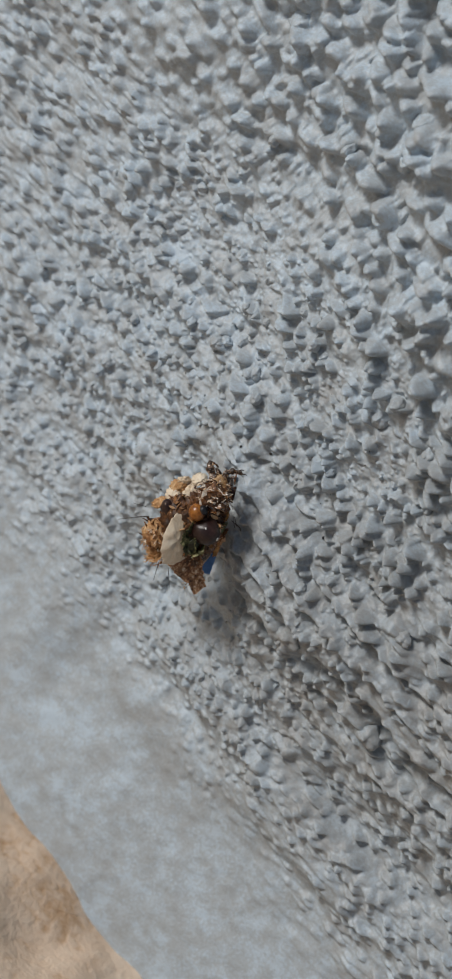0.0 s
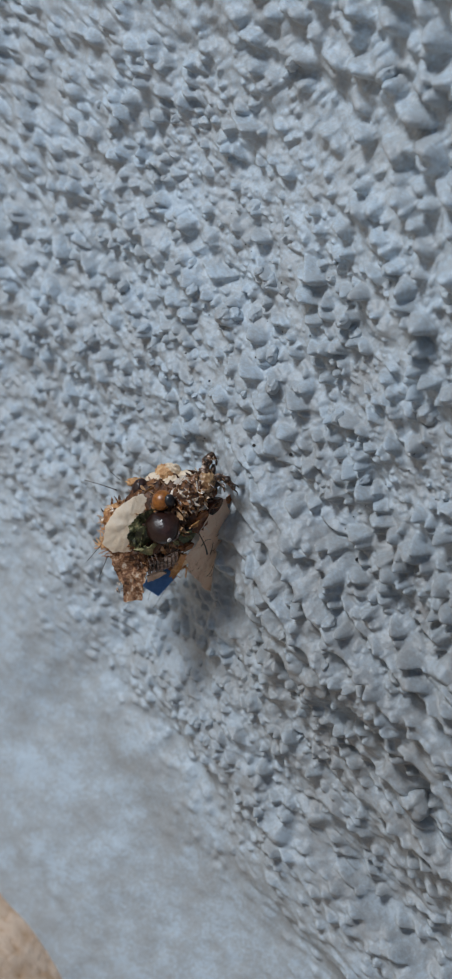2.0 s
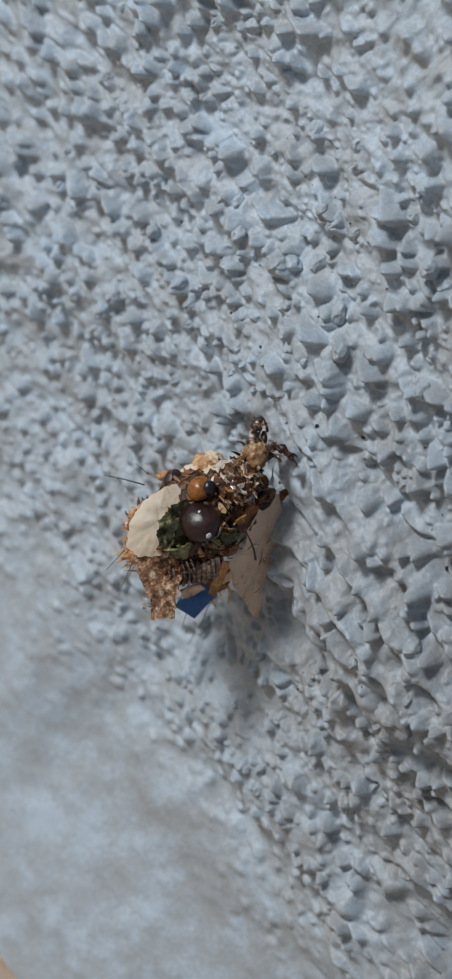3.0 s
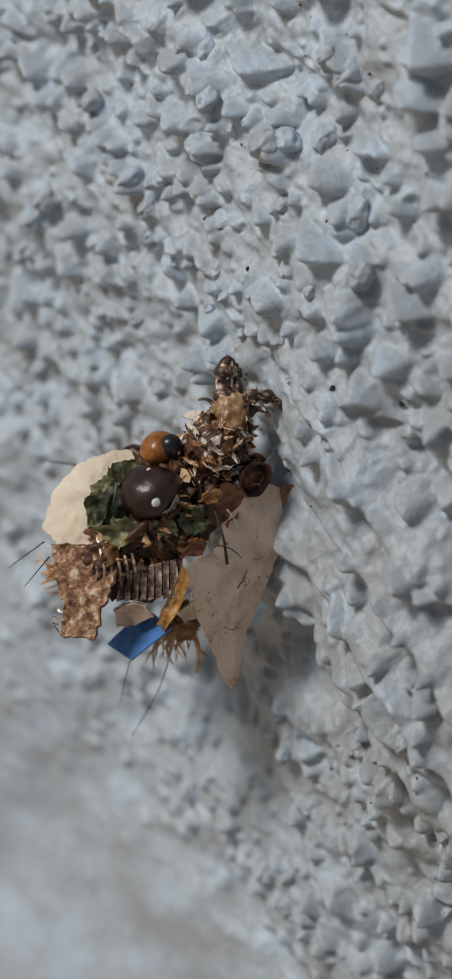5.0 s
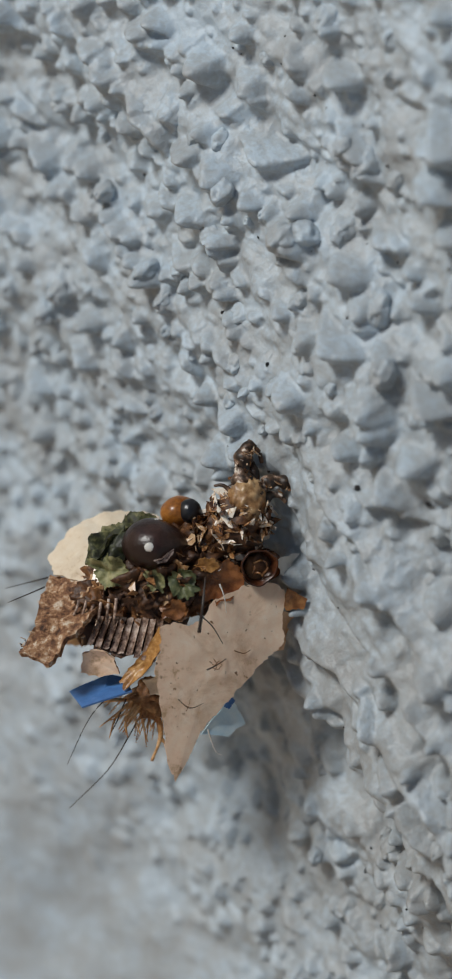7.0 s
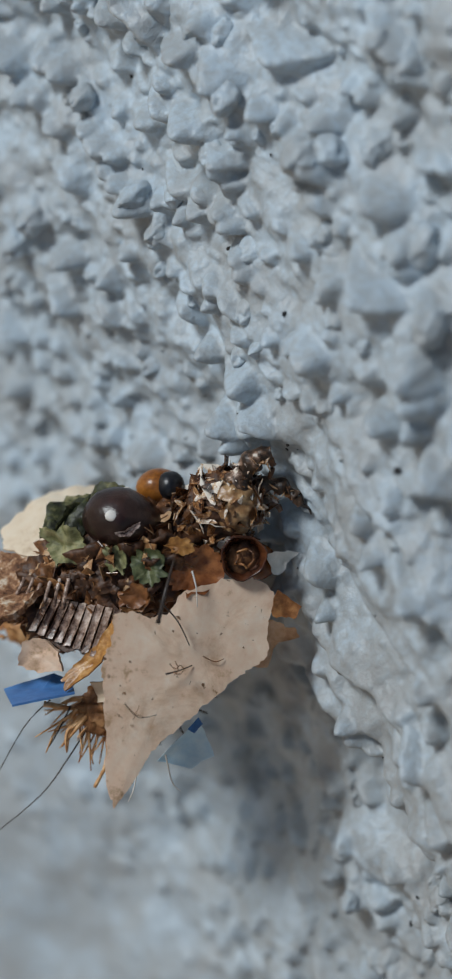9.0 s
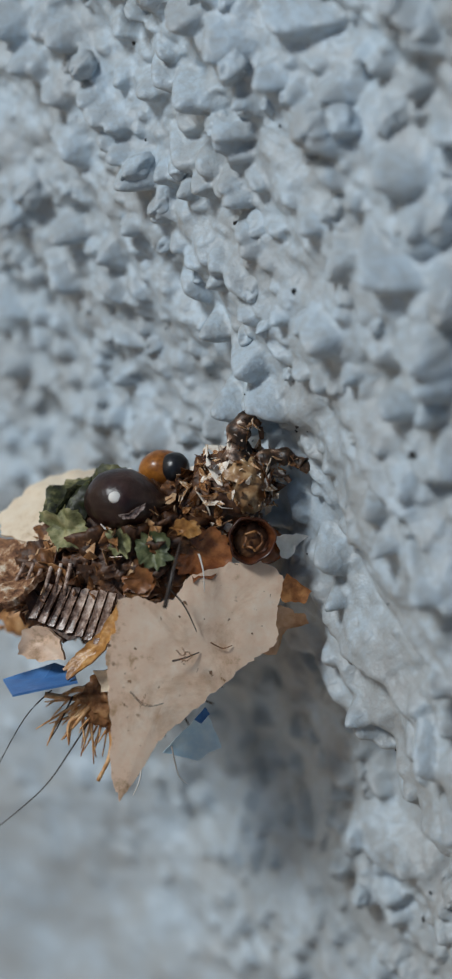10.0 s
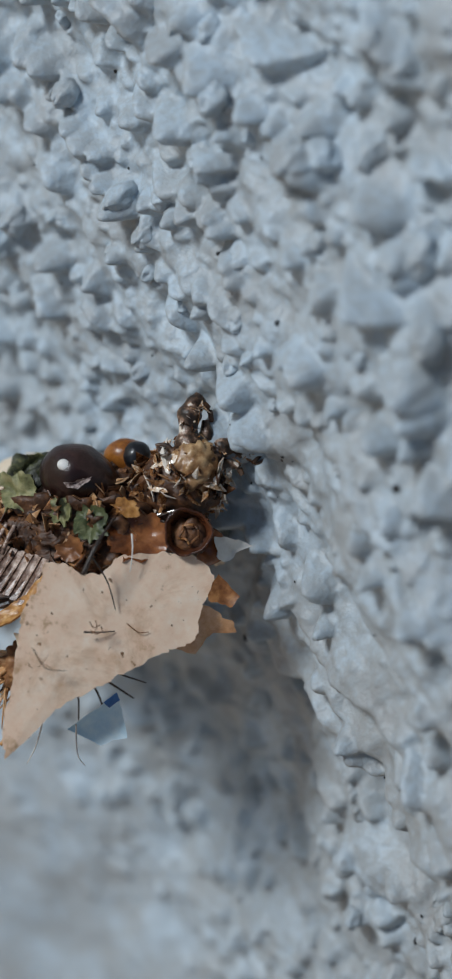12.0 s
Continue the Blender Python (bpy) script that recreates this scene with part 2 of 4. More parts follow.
def sheet_mesh(name, P):
    """A mesh from a grid of points, shape (n, m, 3)."""
    n, m = P.shape[:2]
    k = np.arange(n * m).reshape(n, m)
    quads = np.stack([k[:-1, :-1], k[1:, :-1], k[1:, 1:], k[:-1, 1:]], -1).reshape(-1, 4)
    me = bpy.data.meshes.new(name)
    me.vertices.add(n * m)
    me.vertices.foreach_set("co", P.reshape(-1).astype(np.float32))
    me.loops.add(quads.size)
    me.loops.foreach_set("vertex_index", quads.reshape(-1).astype(np.int32))
    me.polygons.add(len(quads))
    me.polygons.foreach_set("loop_start", np.arange(0, quads.size, 4, dtype=np.int32))
    me.polygons.foreach_set("use_smooth", np.ones(len(quads), dtype=bool))
    me.update(calc_edges=True)
    return me


def ease(a, b, v):
    t = np.clip((v - a) / (b - a), 0, 1)
    return t * t * (3 - 2 * t)


MID = 30.7   # height of the larva over the ground line, millimetres
DRAG, LEAN = 0.22, 0.10  # the wet coat sagged: its grains lean along the wall and down
FOOT = 8.1  # level of the soil


def soften(H, times):
    for _ in range(times):
        H = H.copy()
        H[1:-1, 1:-1] = 0.4 * H[1:-1, 1:-1] + 0.15 * (H[:-2, 1:-1] + H[2:, 1:-1] + H[1:-1, :-2] + H[1:-1, 2:])
    return H


def stucco_heights(xs, zs):
    """How far the roughcast stands out, in millimetres: slow swells, level ridges and thousands of angular grains."""
    rand = np.random.default_rng(11)
    flat = ease(MID - 30, MID - 20, zs)[None, :] * np.ones((len(xs), 1))
    ridged = ease(-2, 6, xs)[:, None] * ease(MID - 18, MID - 10, zs)[None, :] * (1 - ease(MID + 3, MID + 8, zs))[None, :]
    H = 1.0 * (lattice(xs, zs, rand, 9, 1.6, 0.8) - 0.5) + (0.7 + 0.5 * ridged) * (lattice(xs, zs, rand, 3.0, 2.6, 0.62) - 0.5) + 2.0 * ridged * (lattice(xs, zs, rand, 2.6, 4.2, 0.8) - 0.5) + 0.4 * (lattice(xs, zs, rand, 1.1, 1.5, 0.8) - 0.5)
    # ledges: long shelves that end in a sharp lower lip, one after another up the wall
    shelf = ease(1.0, 4.0, xs)[:, None] * (ease(MID - 4.5, MID - 1.5, zs) * (1 - ease(MID + 4.5, MID + 9, zs)))[None, :]
    q = (zs[None, :] - MID + 1.0 + 2.0 * (lattice(xs, zs, rand, 5, 1.6, 0.7) - 0.5) + 0.7 * (lattice(xs, zs, rand, 0.9, 1.5, 0.8) - 0.5)) / 1.75
    f = q - np.floor(q)
    saw = np.minimum(f / 0.14, 1) * (1 - f) ** 0.8
    H += 1.15 * shelf * saw * (0.25 + 0.9 * lattice(xs, zs, rand, 3.0, 1.8, 0.7)) * (0.8 + 0.4 * lattice(xs, zs, rand, 0.8, 1.2, 0.8))
    step = zs[None, :] - MID - 0.3 + 1.6 * (lattice(xs, zs, rand, 6, 1.0, 1.0) - 0.5)
    H -= 0.6 * ease(1.5, 5, xs)[:, None] * (1 - ease(0, 0.5, step)) * ease(-8, -1, step)
    H *= 0.5 + 0.5 * flat
    H += 0.22 * (lattice(xs, zs, rand, 0.55, 1.5, 0.9) - 0.5) + 0.12 * (lattice(xs, zs, rand, 0.26, 1.3, 1.0) - 0.5)
    base = H.copy()
    for count, reach, r0, r1, t0, t1 in ((120, 1.0, 0.76, 0.95, 0.7, 1.0), (9400, 1.0, 0.23, 0.44, 1.45, 2.6), (13000, 1.0, 0.10, 0.26, 0.9, 1.8), (36000, 0.6, 0.05, 0.12, 0.7, 1.7)):
        for _ in range(count):
            x, z = rand.uniform(-46, 46) * reach, MID + rand.uniform(-38, 42) * reach
            r = r0 + (r1 - r0) * rand.random() ** 2.0
            side = 0.55 * x + 0.21 * (z - MID)
            if r > 0.75 and rand.random() < 0.90 - 0.5 * float(ease(1, 7, np.array(side))):
                continue
            if r < 0.75 and rand.random() < 0.66 * math.exp(-((x - 6.5) / 4.6) ** 4 - ((z - MID - 1.0) / 4.0) ** 4):
                continue
            if r > 0.2 and min(math.hypot(x - 1.7, z - 34.7), math.hypot(x - 12.1, z - 30.8)) < 1.5:
                continue
            if r > 0.75 and z > MID + 12:
                r *= 0.62
            elif r > 0.26:
                # coarser up the wall, finer along its foot
                r *= 1 + 0.8 * float(ease(10, 26, np.array(z - MID + 0.3 * x))) - 0.25 * float(ease(-5, 4, np.array(MID + 0.25 * x - z)))
            h = r * rand.uniform(t0, t1) * (0.9 + 0.38 * float(ease(-4, 10, np.array(side)))) * (0.55 + 0.45 * float(ease(MID - 30, MID - 20, np.array(z))))
            long = rand.uniform(0.9, 1.5)
            i0, i1 = np.searchsorted(xs, (x - 2.2 * r * long, x + 1.5 * r * long))
            j0, j1 = np.searchsorted(zs, (z - 1.5 * r, z + 2.0 * r))
            if i1 - i0 < 2 or j1 - j0 < 2:
                continue
            dx, dz = (xs[i0:i1, None] - x) / long, 1.3 * (zs[None, j0:j1] - z) + rand.uniform(-0.25, 0.25) * (xs[i0:i1, None] - x)
            dx = dx - np.minimum(0, dx) * rand.uniform(0.1, 0.4)  # a long slope on one side and a blunt end on the other
            far = np.zeros((i1 - i0, j1 - j0))
            turn = rand.uniform(0, 6.28)
            sides = rand.integers(3, 6)
            for k in range(sides):
                a = turn + k * 6.2832 / sides + rand.uniform(-0.4, 0.4)
                far += np.maximum(0, (dx * math.cos(a) + dz * math.sin(a)) / (r * rand.uniform(0.5, 1.3))) ** 5
            far = 0.7 * far ** 0.2 + 0.3 * np.sqrt(dx * dx + dz * dz) / r
            peak = rand.uniform(0.4, 1.0)
            bump = h * (peak * np.clip(1.03 - np.sqrt(far * far + 0.06), 0, 1) * 1.27 + (1 - peak) * np.clip(1 - far * far, 0, 1) ** 0.75)
            patch = base[i0:i1, j0:j1]
            here = patch.mean() * 0.6 + patch * 0.4 + bump
            old = H[i0:i1, j0:j1]
            if r < 0.11:
                here = old + 0.6 * bump
            H[i0:i1, j0:j1] = np.where(bump > 0, np.maximum(old, here), old)
    H -= 0.5 * np.exp(-((xs - 4.2) / 2.4) ** 2)[:, None] * np.exp(-((zs - MID + 1.5) / 2.8) ** 2)[None, :]  # the hollow beside the larva
    H += 0.20 * (lattice(xs, zs, rand, 0.42, 1.2, 0.9) - 0.5) + 0.08 * (lattice(xs, zs, rand, 0.2, 1.2, 1.0) - 0.5)
    fine = soften(H, 1)
    soft = soften(fine, 9)
    plain = soften(soft, 60)
    # under the ledge the coat is thinner and fades into a smooth foot
    level = zs[None, :] + 1.5 * (lattice(xs, zs, rand, 2.2, 1.3, 1.0) - 0.5) + 0.2 * np.clip(xs[:, None] - 10, 0, 30)
    rough = 0.06 + 0.86 * np.clip((level - MID + 13) / 7.5, 0, 1) + 0.08 * ease(MID - 2.5, MID + 0.5, level)
    smooth = 0.10 * plain + 0.30 + 0.10 * lattice(xs, zs, rand, 0.6, 1.2, 1.0)
    soft = soft + (fine - soft) * ease(MID - 12, MID - 7.5, level)
    H = smooth + (soft - smooth) * rough
    return H * ((np.abs(xs) < 60)[:, None] * (zs < 80)[None, :])


def set_back(x, z):
    """How far the face lies behind its mean plane, in millimetres: it turns away along the wall, and steps in under a ragged ledge."""
    u = np.clip(x, -45, 45)
    turn = 0.18 * (u - 7 * np.tanh(u / 7))
    lip = 31.3 + 0.5 * np.sin(0.9 * u + 1) + 0.35 * np.sin(2.3 * u) + 0.2 * np.sin(5.1 * u + 2)
    step = 1.3 * ease(-1.0, 3.5, u) * (1 - ease(lip - 2.4, lip, z)) * ease(10, 18, z)
    return turn + step


xs = spread((-12, 15), 0.055, (-4000, 4000))
zs = spread((16, 46), 0.055, (-60, 2600))
heights = stucco_heights(xs, zs)
P = np.zeros((len(xs), len(zs), 3))
P[..., 0], P[..., 1] = (xs[:, None] + DRAG * (heights - 0.55)) * MM, (set_back(xs[:, None], zs[None, :]) - (heights - 0.55)) * MM
P[..., 2] = (zs[None, :] - LEAN * (heights - 0.55)) * MM
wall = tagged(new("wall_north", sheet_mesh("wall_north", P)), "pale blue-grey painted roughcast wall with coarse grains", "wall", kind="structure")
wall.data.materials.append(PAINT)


def height_at(x, z):
    i = min(max(int(np.searchsorted(xs, x)), 0), len(xs) - 1)
    j = min(max(int(np.searchsorted(zs, z)), 0), len(zs) - 1)
    return float(heights[i, j]) - 0.55


def out_at(x, z):
    """How far the face stands out of its mean plane at x, z."""
    return height_at(x, z) - float(set_back(x, z))


def box_mesh(name, lo, hi):
    bm = bmesh.new()
    bmesh.ops.create_cube(bm, size=1.0)
    for v in bm.verts:
        v.co = [lo[k] + (v.co[k] + 0.5) * (hi[k] - lo[k]) for k in range(3)]
    me = bpy.data.meshes.new(name)
    bm.to_mesh(me)
    bm.free()
    return me


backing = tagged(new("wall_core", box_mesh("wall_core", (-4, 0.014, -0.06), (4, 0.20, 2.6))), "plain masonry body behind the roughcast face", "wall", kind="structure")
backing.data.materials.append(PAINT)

gx = spread((-20, 40), 0.5, (-90000, 90000))
gy = spread((-60, 4), 0.5, (-90000, 90000))
rand = np.random.default_rng(3)
G = 2.2 * (lattice(gx, gy, rand, 12, 1, 1) - 0.5) + 1.5 * (lattice(gx, gy, rand, 4, 1, 1) - 0.5) + 0.8 * (lattice(gx, gy, rand, 1.6, 1, 1) - 0.5)
G *= 0.35 * (np.abs(gx) < 200)[:, None] * (np.abs(gy) < 200)[None, :]
Q = np.zeros((len(gx), len(gy), 3))
Q[..., 0], Q[..., 1], Q[..., 2] = gx[:, None] * MM, gy[None, :] * MM, (G + FOOT - 0.55 * set_back(gx, 0)[:, None] - 0.7 * np.exp(-((gx - 15.5) / 2.4) ** 2)[:, None] - 0.5 * np.exp(-((gx - 7.8) / 2.0) ** 2)[:, None] + 0.12 * np.clip(5 - gx, 0, 9)[:, None]) * MM
ground = tagged(new("ground", sheet_mesh("ground", Q)), "dry sandy tan soil at the foot of the wall", "ground", kind="structure")
ground.data.materials.append(SOIL)


# ---- shapes for small things; local coordinates in millimetres ----
def part(name, bm, mat, parent, label="", smooth=True):
    me = bpy.data.meshes.new(name)
    for f in bm.faces:
        f.smooth = smooth
    bm.to_mesh(me)
    bm.free()
    me.materials.append(mat)
    ob = new(name, me)
    ob.parent = parent
    if label:
        tagged(ob, label)
    return ob


def blob(centre, radii, turn=(0, 0, 0), rough=0.08, size=1.2, seed=0, detail=3, shape=None):
    """A lumpy rounded body; shape(v) may bend the unit ball first."""
    bm = bmesh.new()
    bmesh.ops.create_icosphere(bm, subdivisions=detail, radius=1.0)
    m = pose(0, 0, 0, *turn).to_3x3()
    for v in bm.verts:
        p = v.co.copy()
        k = 1 + rough * (noise.noise(p * size * 2 + Vector((seed * 7.1, 3, 1))) + 0.5 * noise.noise(p * size * 5 + Vector((1, seed * 3.3, 5))))
        if shape:
            p = shape(p)
        p = Vector((p.x * radii[0], p.y * radii[1], p.z * radii[2])) * k
        v.co = (m @ p + Vector(centre)) * MM
    return bm


def flake(outline, thick=0.06, bow=0.15, jag=0.05, crumple=0.04, seed=0, rings=7, side=9):
    """A thin plate inside a closed outline of points, bowed and crumpled, with torn edges and real thickness."""
    pts = [Vector(p) for p in outline]
    c = sum(pts, Vector()) / len(pts)
    normal = Vector()
    for a, b in zip(pts, pts[1:] + pts[:1]):
        normal += (a - c).cross(b - c)
    normal.normalize()
    edge = []
    for i in range(len(pts)):
        a, b = pts[i], pts[(i + 1) % len(pts)]
        for k in range(side):
            p = a.lerp(b, k / side)
            q = p * 2.3 + Vector((seed * 5.7, 0, 0))
            out = (p - c).normalized()
            p = p + out * jag * (noise.noise(q * 1.6) + 0.8 * noise.noise(q * 4.5) + 0.5 * noise.noise(q * 11))
            edge.append(p)
    bm = bmesh.new()
    n = len(edge)
    faces = []
    layers = []
    for s in (0.5, -0.5):
        rows = []
        for r in range(1, rings + 1):
            f = r / rings
            row = []
            for p in edge:
                q = c.lerp(p, f)
                w = bow * (1 - f * f) + crumple * (noise.noise(q * 2.1 + Vector((0, seed, 9))) + 0.5 * noise.noise(q * 5 + Vector((4, 0, seed))))
                row.append(bm.verts.new((q + normal * (w + s * thick)) * MM))
            rows.append(row)
        mid = bm.verts.new((c + normal * (bow + s * thick)) * MM)
        for i in range(n):
            j = (i + 1) % n
            bm.faces.new((mid, rows[0][i], rows[0][j]) if s > 0 else (mid, rows[0][j], rows[0][i]))
            for r in range(rings - 1):
                quad = (rows[r][i], rows[r + 1][i], rows[r + 1][j], rows[r][j])
                bm.faces.new(quad if s > 0 else quad[::-1])
        layers.append(rows[-1])
    for i in range(n):
        j = (i + 1) % n
        rim = bm.faces.new((layers[0][i], layers[1][i], layers[1][j], layers[0][j]))
        for e in rim.edges:
            e.smooth = False
    return bm


def strand(points, r0, r1, sides=6, wobble=0.0, seed=0, steps=5):
    """A tapering round strand through points."""
    pts = [Vector(p) for p in points]
    line = []
    for i in range(len(pts) - 1):
        a, b, c, e = pts[max(i - 1, 0)], pts[i], pts[i + 1], pts[min(i + 2, len(pts) - 1)]
        for k in range(steps):
            t = k / steps
            line.append(0.5 * (2 * b + (c - a) * t + (2 * a - 5 * b + 4 * c - e) * t * t + (3 * b - a - 3 * c + e) * t * t * t))
    line.append(pts[-1])
    bm = bmesh.new()
    rows = []
    for i, p in enumerate(line):
        d = (line[min(i + 1, len(line) - 1)] - line[max(i - 1, 0)]).normalized()
        x = d.orthogonal().normalized()
        y = d.cross(x)
        f = i / (len(line) - 1)
        r = (r0 * (1 - f) + r1 * f) * (1 + wobble * noise.noise(p * 4 + Vector((seed, 0, 0))))
        rows.append([bm.verts.new((p + (x * math.cos(6.2832 * k / sides) + y * math.sin(6.2832 * k / sides)) * r) * MM) for k in range(sides)])
    for a, b in zip(rows, rows[1:]):
        for k in range(sides):
            bm.faces.new((a[k], a[(k + 1) % sides], b[(k + 1) % sides], b[k]))
    bm.faces.new(rows[0][::-1])
    bm.faces.new(rows[-1])
    return bm


# ---- single grains on the wall ----
def grain_mesh(seed):
    """A rounded, lumpy stone nose."""
    r = random.Random(seed)
    cuts = [(Vector((r.uniform(-1, 1), r.uniform(-1.0, 0.2), r.uniform(-1, 1))).normalized(), r.uniform(0.6, 0.9)) for _ in range(5)]
    bm = bmesh.new()
    bmesh.ops.create_icosphere(bm, subdivisions=4, radius=1.0)
    for v in bm.verts:
        p = v.co.copy()
        for d, far in cuts:
            over = p.dot(d) - far
            if over > 0:
                p -= d * over * 0.5
        p += v.co * (0.22 * noise.noise(v.co * 1.5 + Vector((seed, 0, 0))) + 0.09 * noise.noise(v.co * 4 + Vector((0, seed, 0))) + 0.03 * noise.noise(v.co * 10 + Vector((0, 0, seed))))
        k = 1 - 0.4 * max(0.0, -p.y)
        v.co = Vector((p.x * k - 0.4 * p.y, p.y, p.z * k))
    for f in bm.faces:
        f.smooth = True
    me = bpy.data.meshes.new("grain")
    bm.to_mesh(me)
    bm.free()
    me.materials.append(PAINT)
    return me


GRAINS = [grain_mesh(s) for s in range(9)]


def grain(x, z, r, tall=1.0, long=1.0, turn=0.0, kind=0):
    """A stone grain of radius r standing out of the face at x, z; millimetres."""
    r, tall = 0.74 * r, 1.15 * tall
    ob = new("grain", GRAINS[kind % len(GRAINS)])
    ob.parent = wall
    y = -out_at(x, z) + 0.45 * r * tall
    ob.matrix_basis = pose((x + DRAG * height_at(x, z)) * MM, y * MM, (z - LEAN * height_at(x, z)) * MM, 0, turn, 0) @ Matrix.Diagonal((r * long * MM, r * tall * MM, r * MM, 1))
    return ob


grain(-1.5, 34.8, 0.45, 1.2, 1.1, 0, 0)
grain(-0.3, 36.7, 0.45, 1.2, 1.0, 20, 1)
grain(0.9, 37.8, 0.42, 1.3, 1.0, -15, 2)
grain(1.7, 38.1, 0.22, 1.2, 1.0, 35, 3)
grain(2.4, 43.9, 0.5, 1.2, 1.0, 0, 5)
grain(-10.1, 44.7, 0.8, 1.0, 1.3, 20, 6)
grain(-5.2, 43.6, 0.7, 1.2, 1.0, -15, 7)
grain(12.1, 30.8, 0.95, 1.1, 2.0, 5, 8)
grain(-9.1, 36.9, 0.4, 1.2, 1.0, -30, 9)
grain(17.4, 36.2, 0.7, 0.9, 1.5, 0, 10)
grain(10.2, 31.5, 0.42, 1.0, 1.2, 20, 11)
grain(5.2, 40.5, 0.5, 1.0, 1.0, -15, 12)
grain(-7.5, 38.2, 0.45, 1.3, 1.0, 35, 13)
grain(-2.3, 39.8, 0.5, 1.0, 1.5, -30, 14)
grain(-4.2, 34.7, 0.4, 1.2, 1.0, 35, 18)
grain(-0.2, 35.2, 0.36, 1.3, 1.1, 25, 14)
grain(-5.3, 34.2, 0.4, 1.2, 1, 0, 15)
grain(-4.5, 37.7, 0.45, 1, 1.2, 0, 16)
grain(-2.6, 36.8, 0.6, 0.9, 1, 30, 17)
grain(-4.8, 39.0, 0.5, 1, 1.2, 0, 18)
grain(-2.6, 39.5, 0.6, 1, 1.1, 0, 19)
grain(-2.1, 41.9, 0.6, 0.9, 1.1, 20, 20)
grain(-1.2, 42.2, 0.55, 0.9, 1, 0, 21)
grain(0.5, 39.8, 0.6, 0.8, 1, 0, 22)
grain(1.8, 39.2, 0.5, 0.9, 1, 10, 23)
grain(4.9, 25.4, 0.4, 1, 1, 0, 25)
grain(-4.4, 31.6, 0.45, 1, 1.2, 0, 26)
grain(-3.4, 32.3, 0.4, 1, 1, 20, 27)
grain(-7.7, 32.8, 0.5, 1, 1, 0, 28)
grain(-8.0, 36.0, 0.45, 1.1, 1, 0, 29)
grain(-9.8, 35.0, 0.4, 1.1, 1, 0, 30)
grain(-6.4, 39.2, 0.5, 1, 1, 0, 31)
grain(-5.8, 39.6, 0.45, 1, 1, 0, 32)
grain(-1.1, 35.6, 0.3, 1.2, 1, 0, 33)
grain(1.8, 35.6, 0.3, 1.1, 1, 0, 34)
grain(0.9, 36.1, 0.35, 1, 1.3, 0, 35)
grain(-3.2, 34.8, 0.35, 1, 1.2, 20, 36)
grain(-4.7, 35.3, 0.4, 1, 1, 0, 37)
grain(-3.6, 39.2, 0.45, 1, 1, 10, 38)
grain(-1.6, 40.3, 0.6, 0.9, 1.1, 0, 39)
grain(7.0, 37.5, 0.5, 1.1, 1, 0, 40)
grain(-0.9, 57.5, 1.3, 1, 1, 0, 44)
grain(-0.2, 55.4, 0.9, 1, 1.1, 0, 45)
grain(8.1, 43.8, 0.9, 1, 1, 0, 46)
grain(11.6, 44.4, 0.9, 1, 1.2, 20, 47)
grain(-3.5, 53.4, 0.7, 1, 1, 0, 48)
grain(2.5, 48.6, 0.8, 1, 1, 0, 49)
grain(11.4, 46.9, 1.0, 1, 1, 0, 50)
grain(-10.8, 56.3, 1.2, 0.9, 1.3, 0, 51)
grain(5.2, 48.4, 0.8, 1, 1, 0, 52)
grain(12.7, 38.3, 0.6, 1, 1.2, 0, 53)
grain(25.6, 34.1, 0.9, 1, 1, 0, 54)
grain(19.2, 29.8, 0.95, 1.1, 1.7, 8, 55)
grain(1.6, 53.0, 0.8, 1, 1, 0, 56)
grain(-7.8, 50.3, 0.6, 1, 1, 0, 57)
for i in range(60):
    x, z = rng.uniform(-15, 14), MID + rng.uniform(-6, 15)
    if abs(x - 4) < 6.5 and abs(z - MID) < 5.0:
        continue
    grain(x, z, rng.uniform(0.3, 0.62), rng.uniform(0.9, 1.5), rng.uniform(0.85, 1.4), rng.uniform(-40, 40), i)

for i in range(46):
    grain(rng.uniform(-1, 11), rng.uniform(22.5, 29), rng.uniform(0.28, 0.5), rng.uniform(0.8, 1.3), rng.uniform(0.9, 1.4), rng.uniform(-40, 40), i)
grain(6.6, 26.2, 0.62, 1.0, 1.1, 10, 24)

# dark mould specks caught in the paint
speck_bm = bmesh.new()
bmesh.ops.create_icosphere(speck_bm, subdivisions=1, radius=1.0)
SPECK = bpy.data.meshes.new("speck")
speck_bm.to_mesh(SPECK)
speck_bm.free()
SPECK.materials.append(BLACK)
for i in range(130):
    x, z = rng.uniform(-8, 12), MID + rng.uniform(-5, 12)
    ob = new("speck", SPECK)
    ob.parent = wall
    r = rng.uniform(0.02, 0.05) * (2 if i % 9 == 0 else 1)
    ob.matrix_basis = pose((x + DRAG * height_at(x, z)) * MM, -out_at(x, z) * MM, (z - LEAN * height_at(x, z)) * MM, rng.uniform(0, 90), rng.uniform(0, 90), 0) @ Matrix.Diagonal((r * MM, 0.6 * r * MM, 1.5 * r * MM, 1))

# ---- the larva with its load of debris, built round its middle in millimetres ----
larva = tagged(new("debris_carrying_larva"), "small brown larva on the wall, heaped with debris", "insect")

part("body", blob((0.35, 0.30, -0.55), (1.75, 1.15, 1.25), (0, 0, 20), 0.34, 2.6, 1, 5), CORE, larva, "dark crusted body under the load")
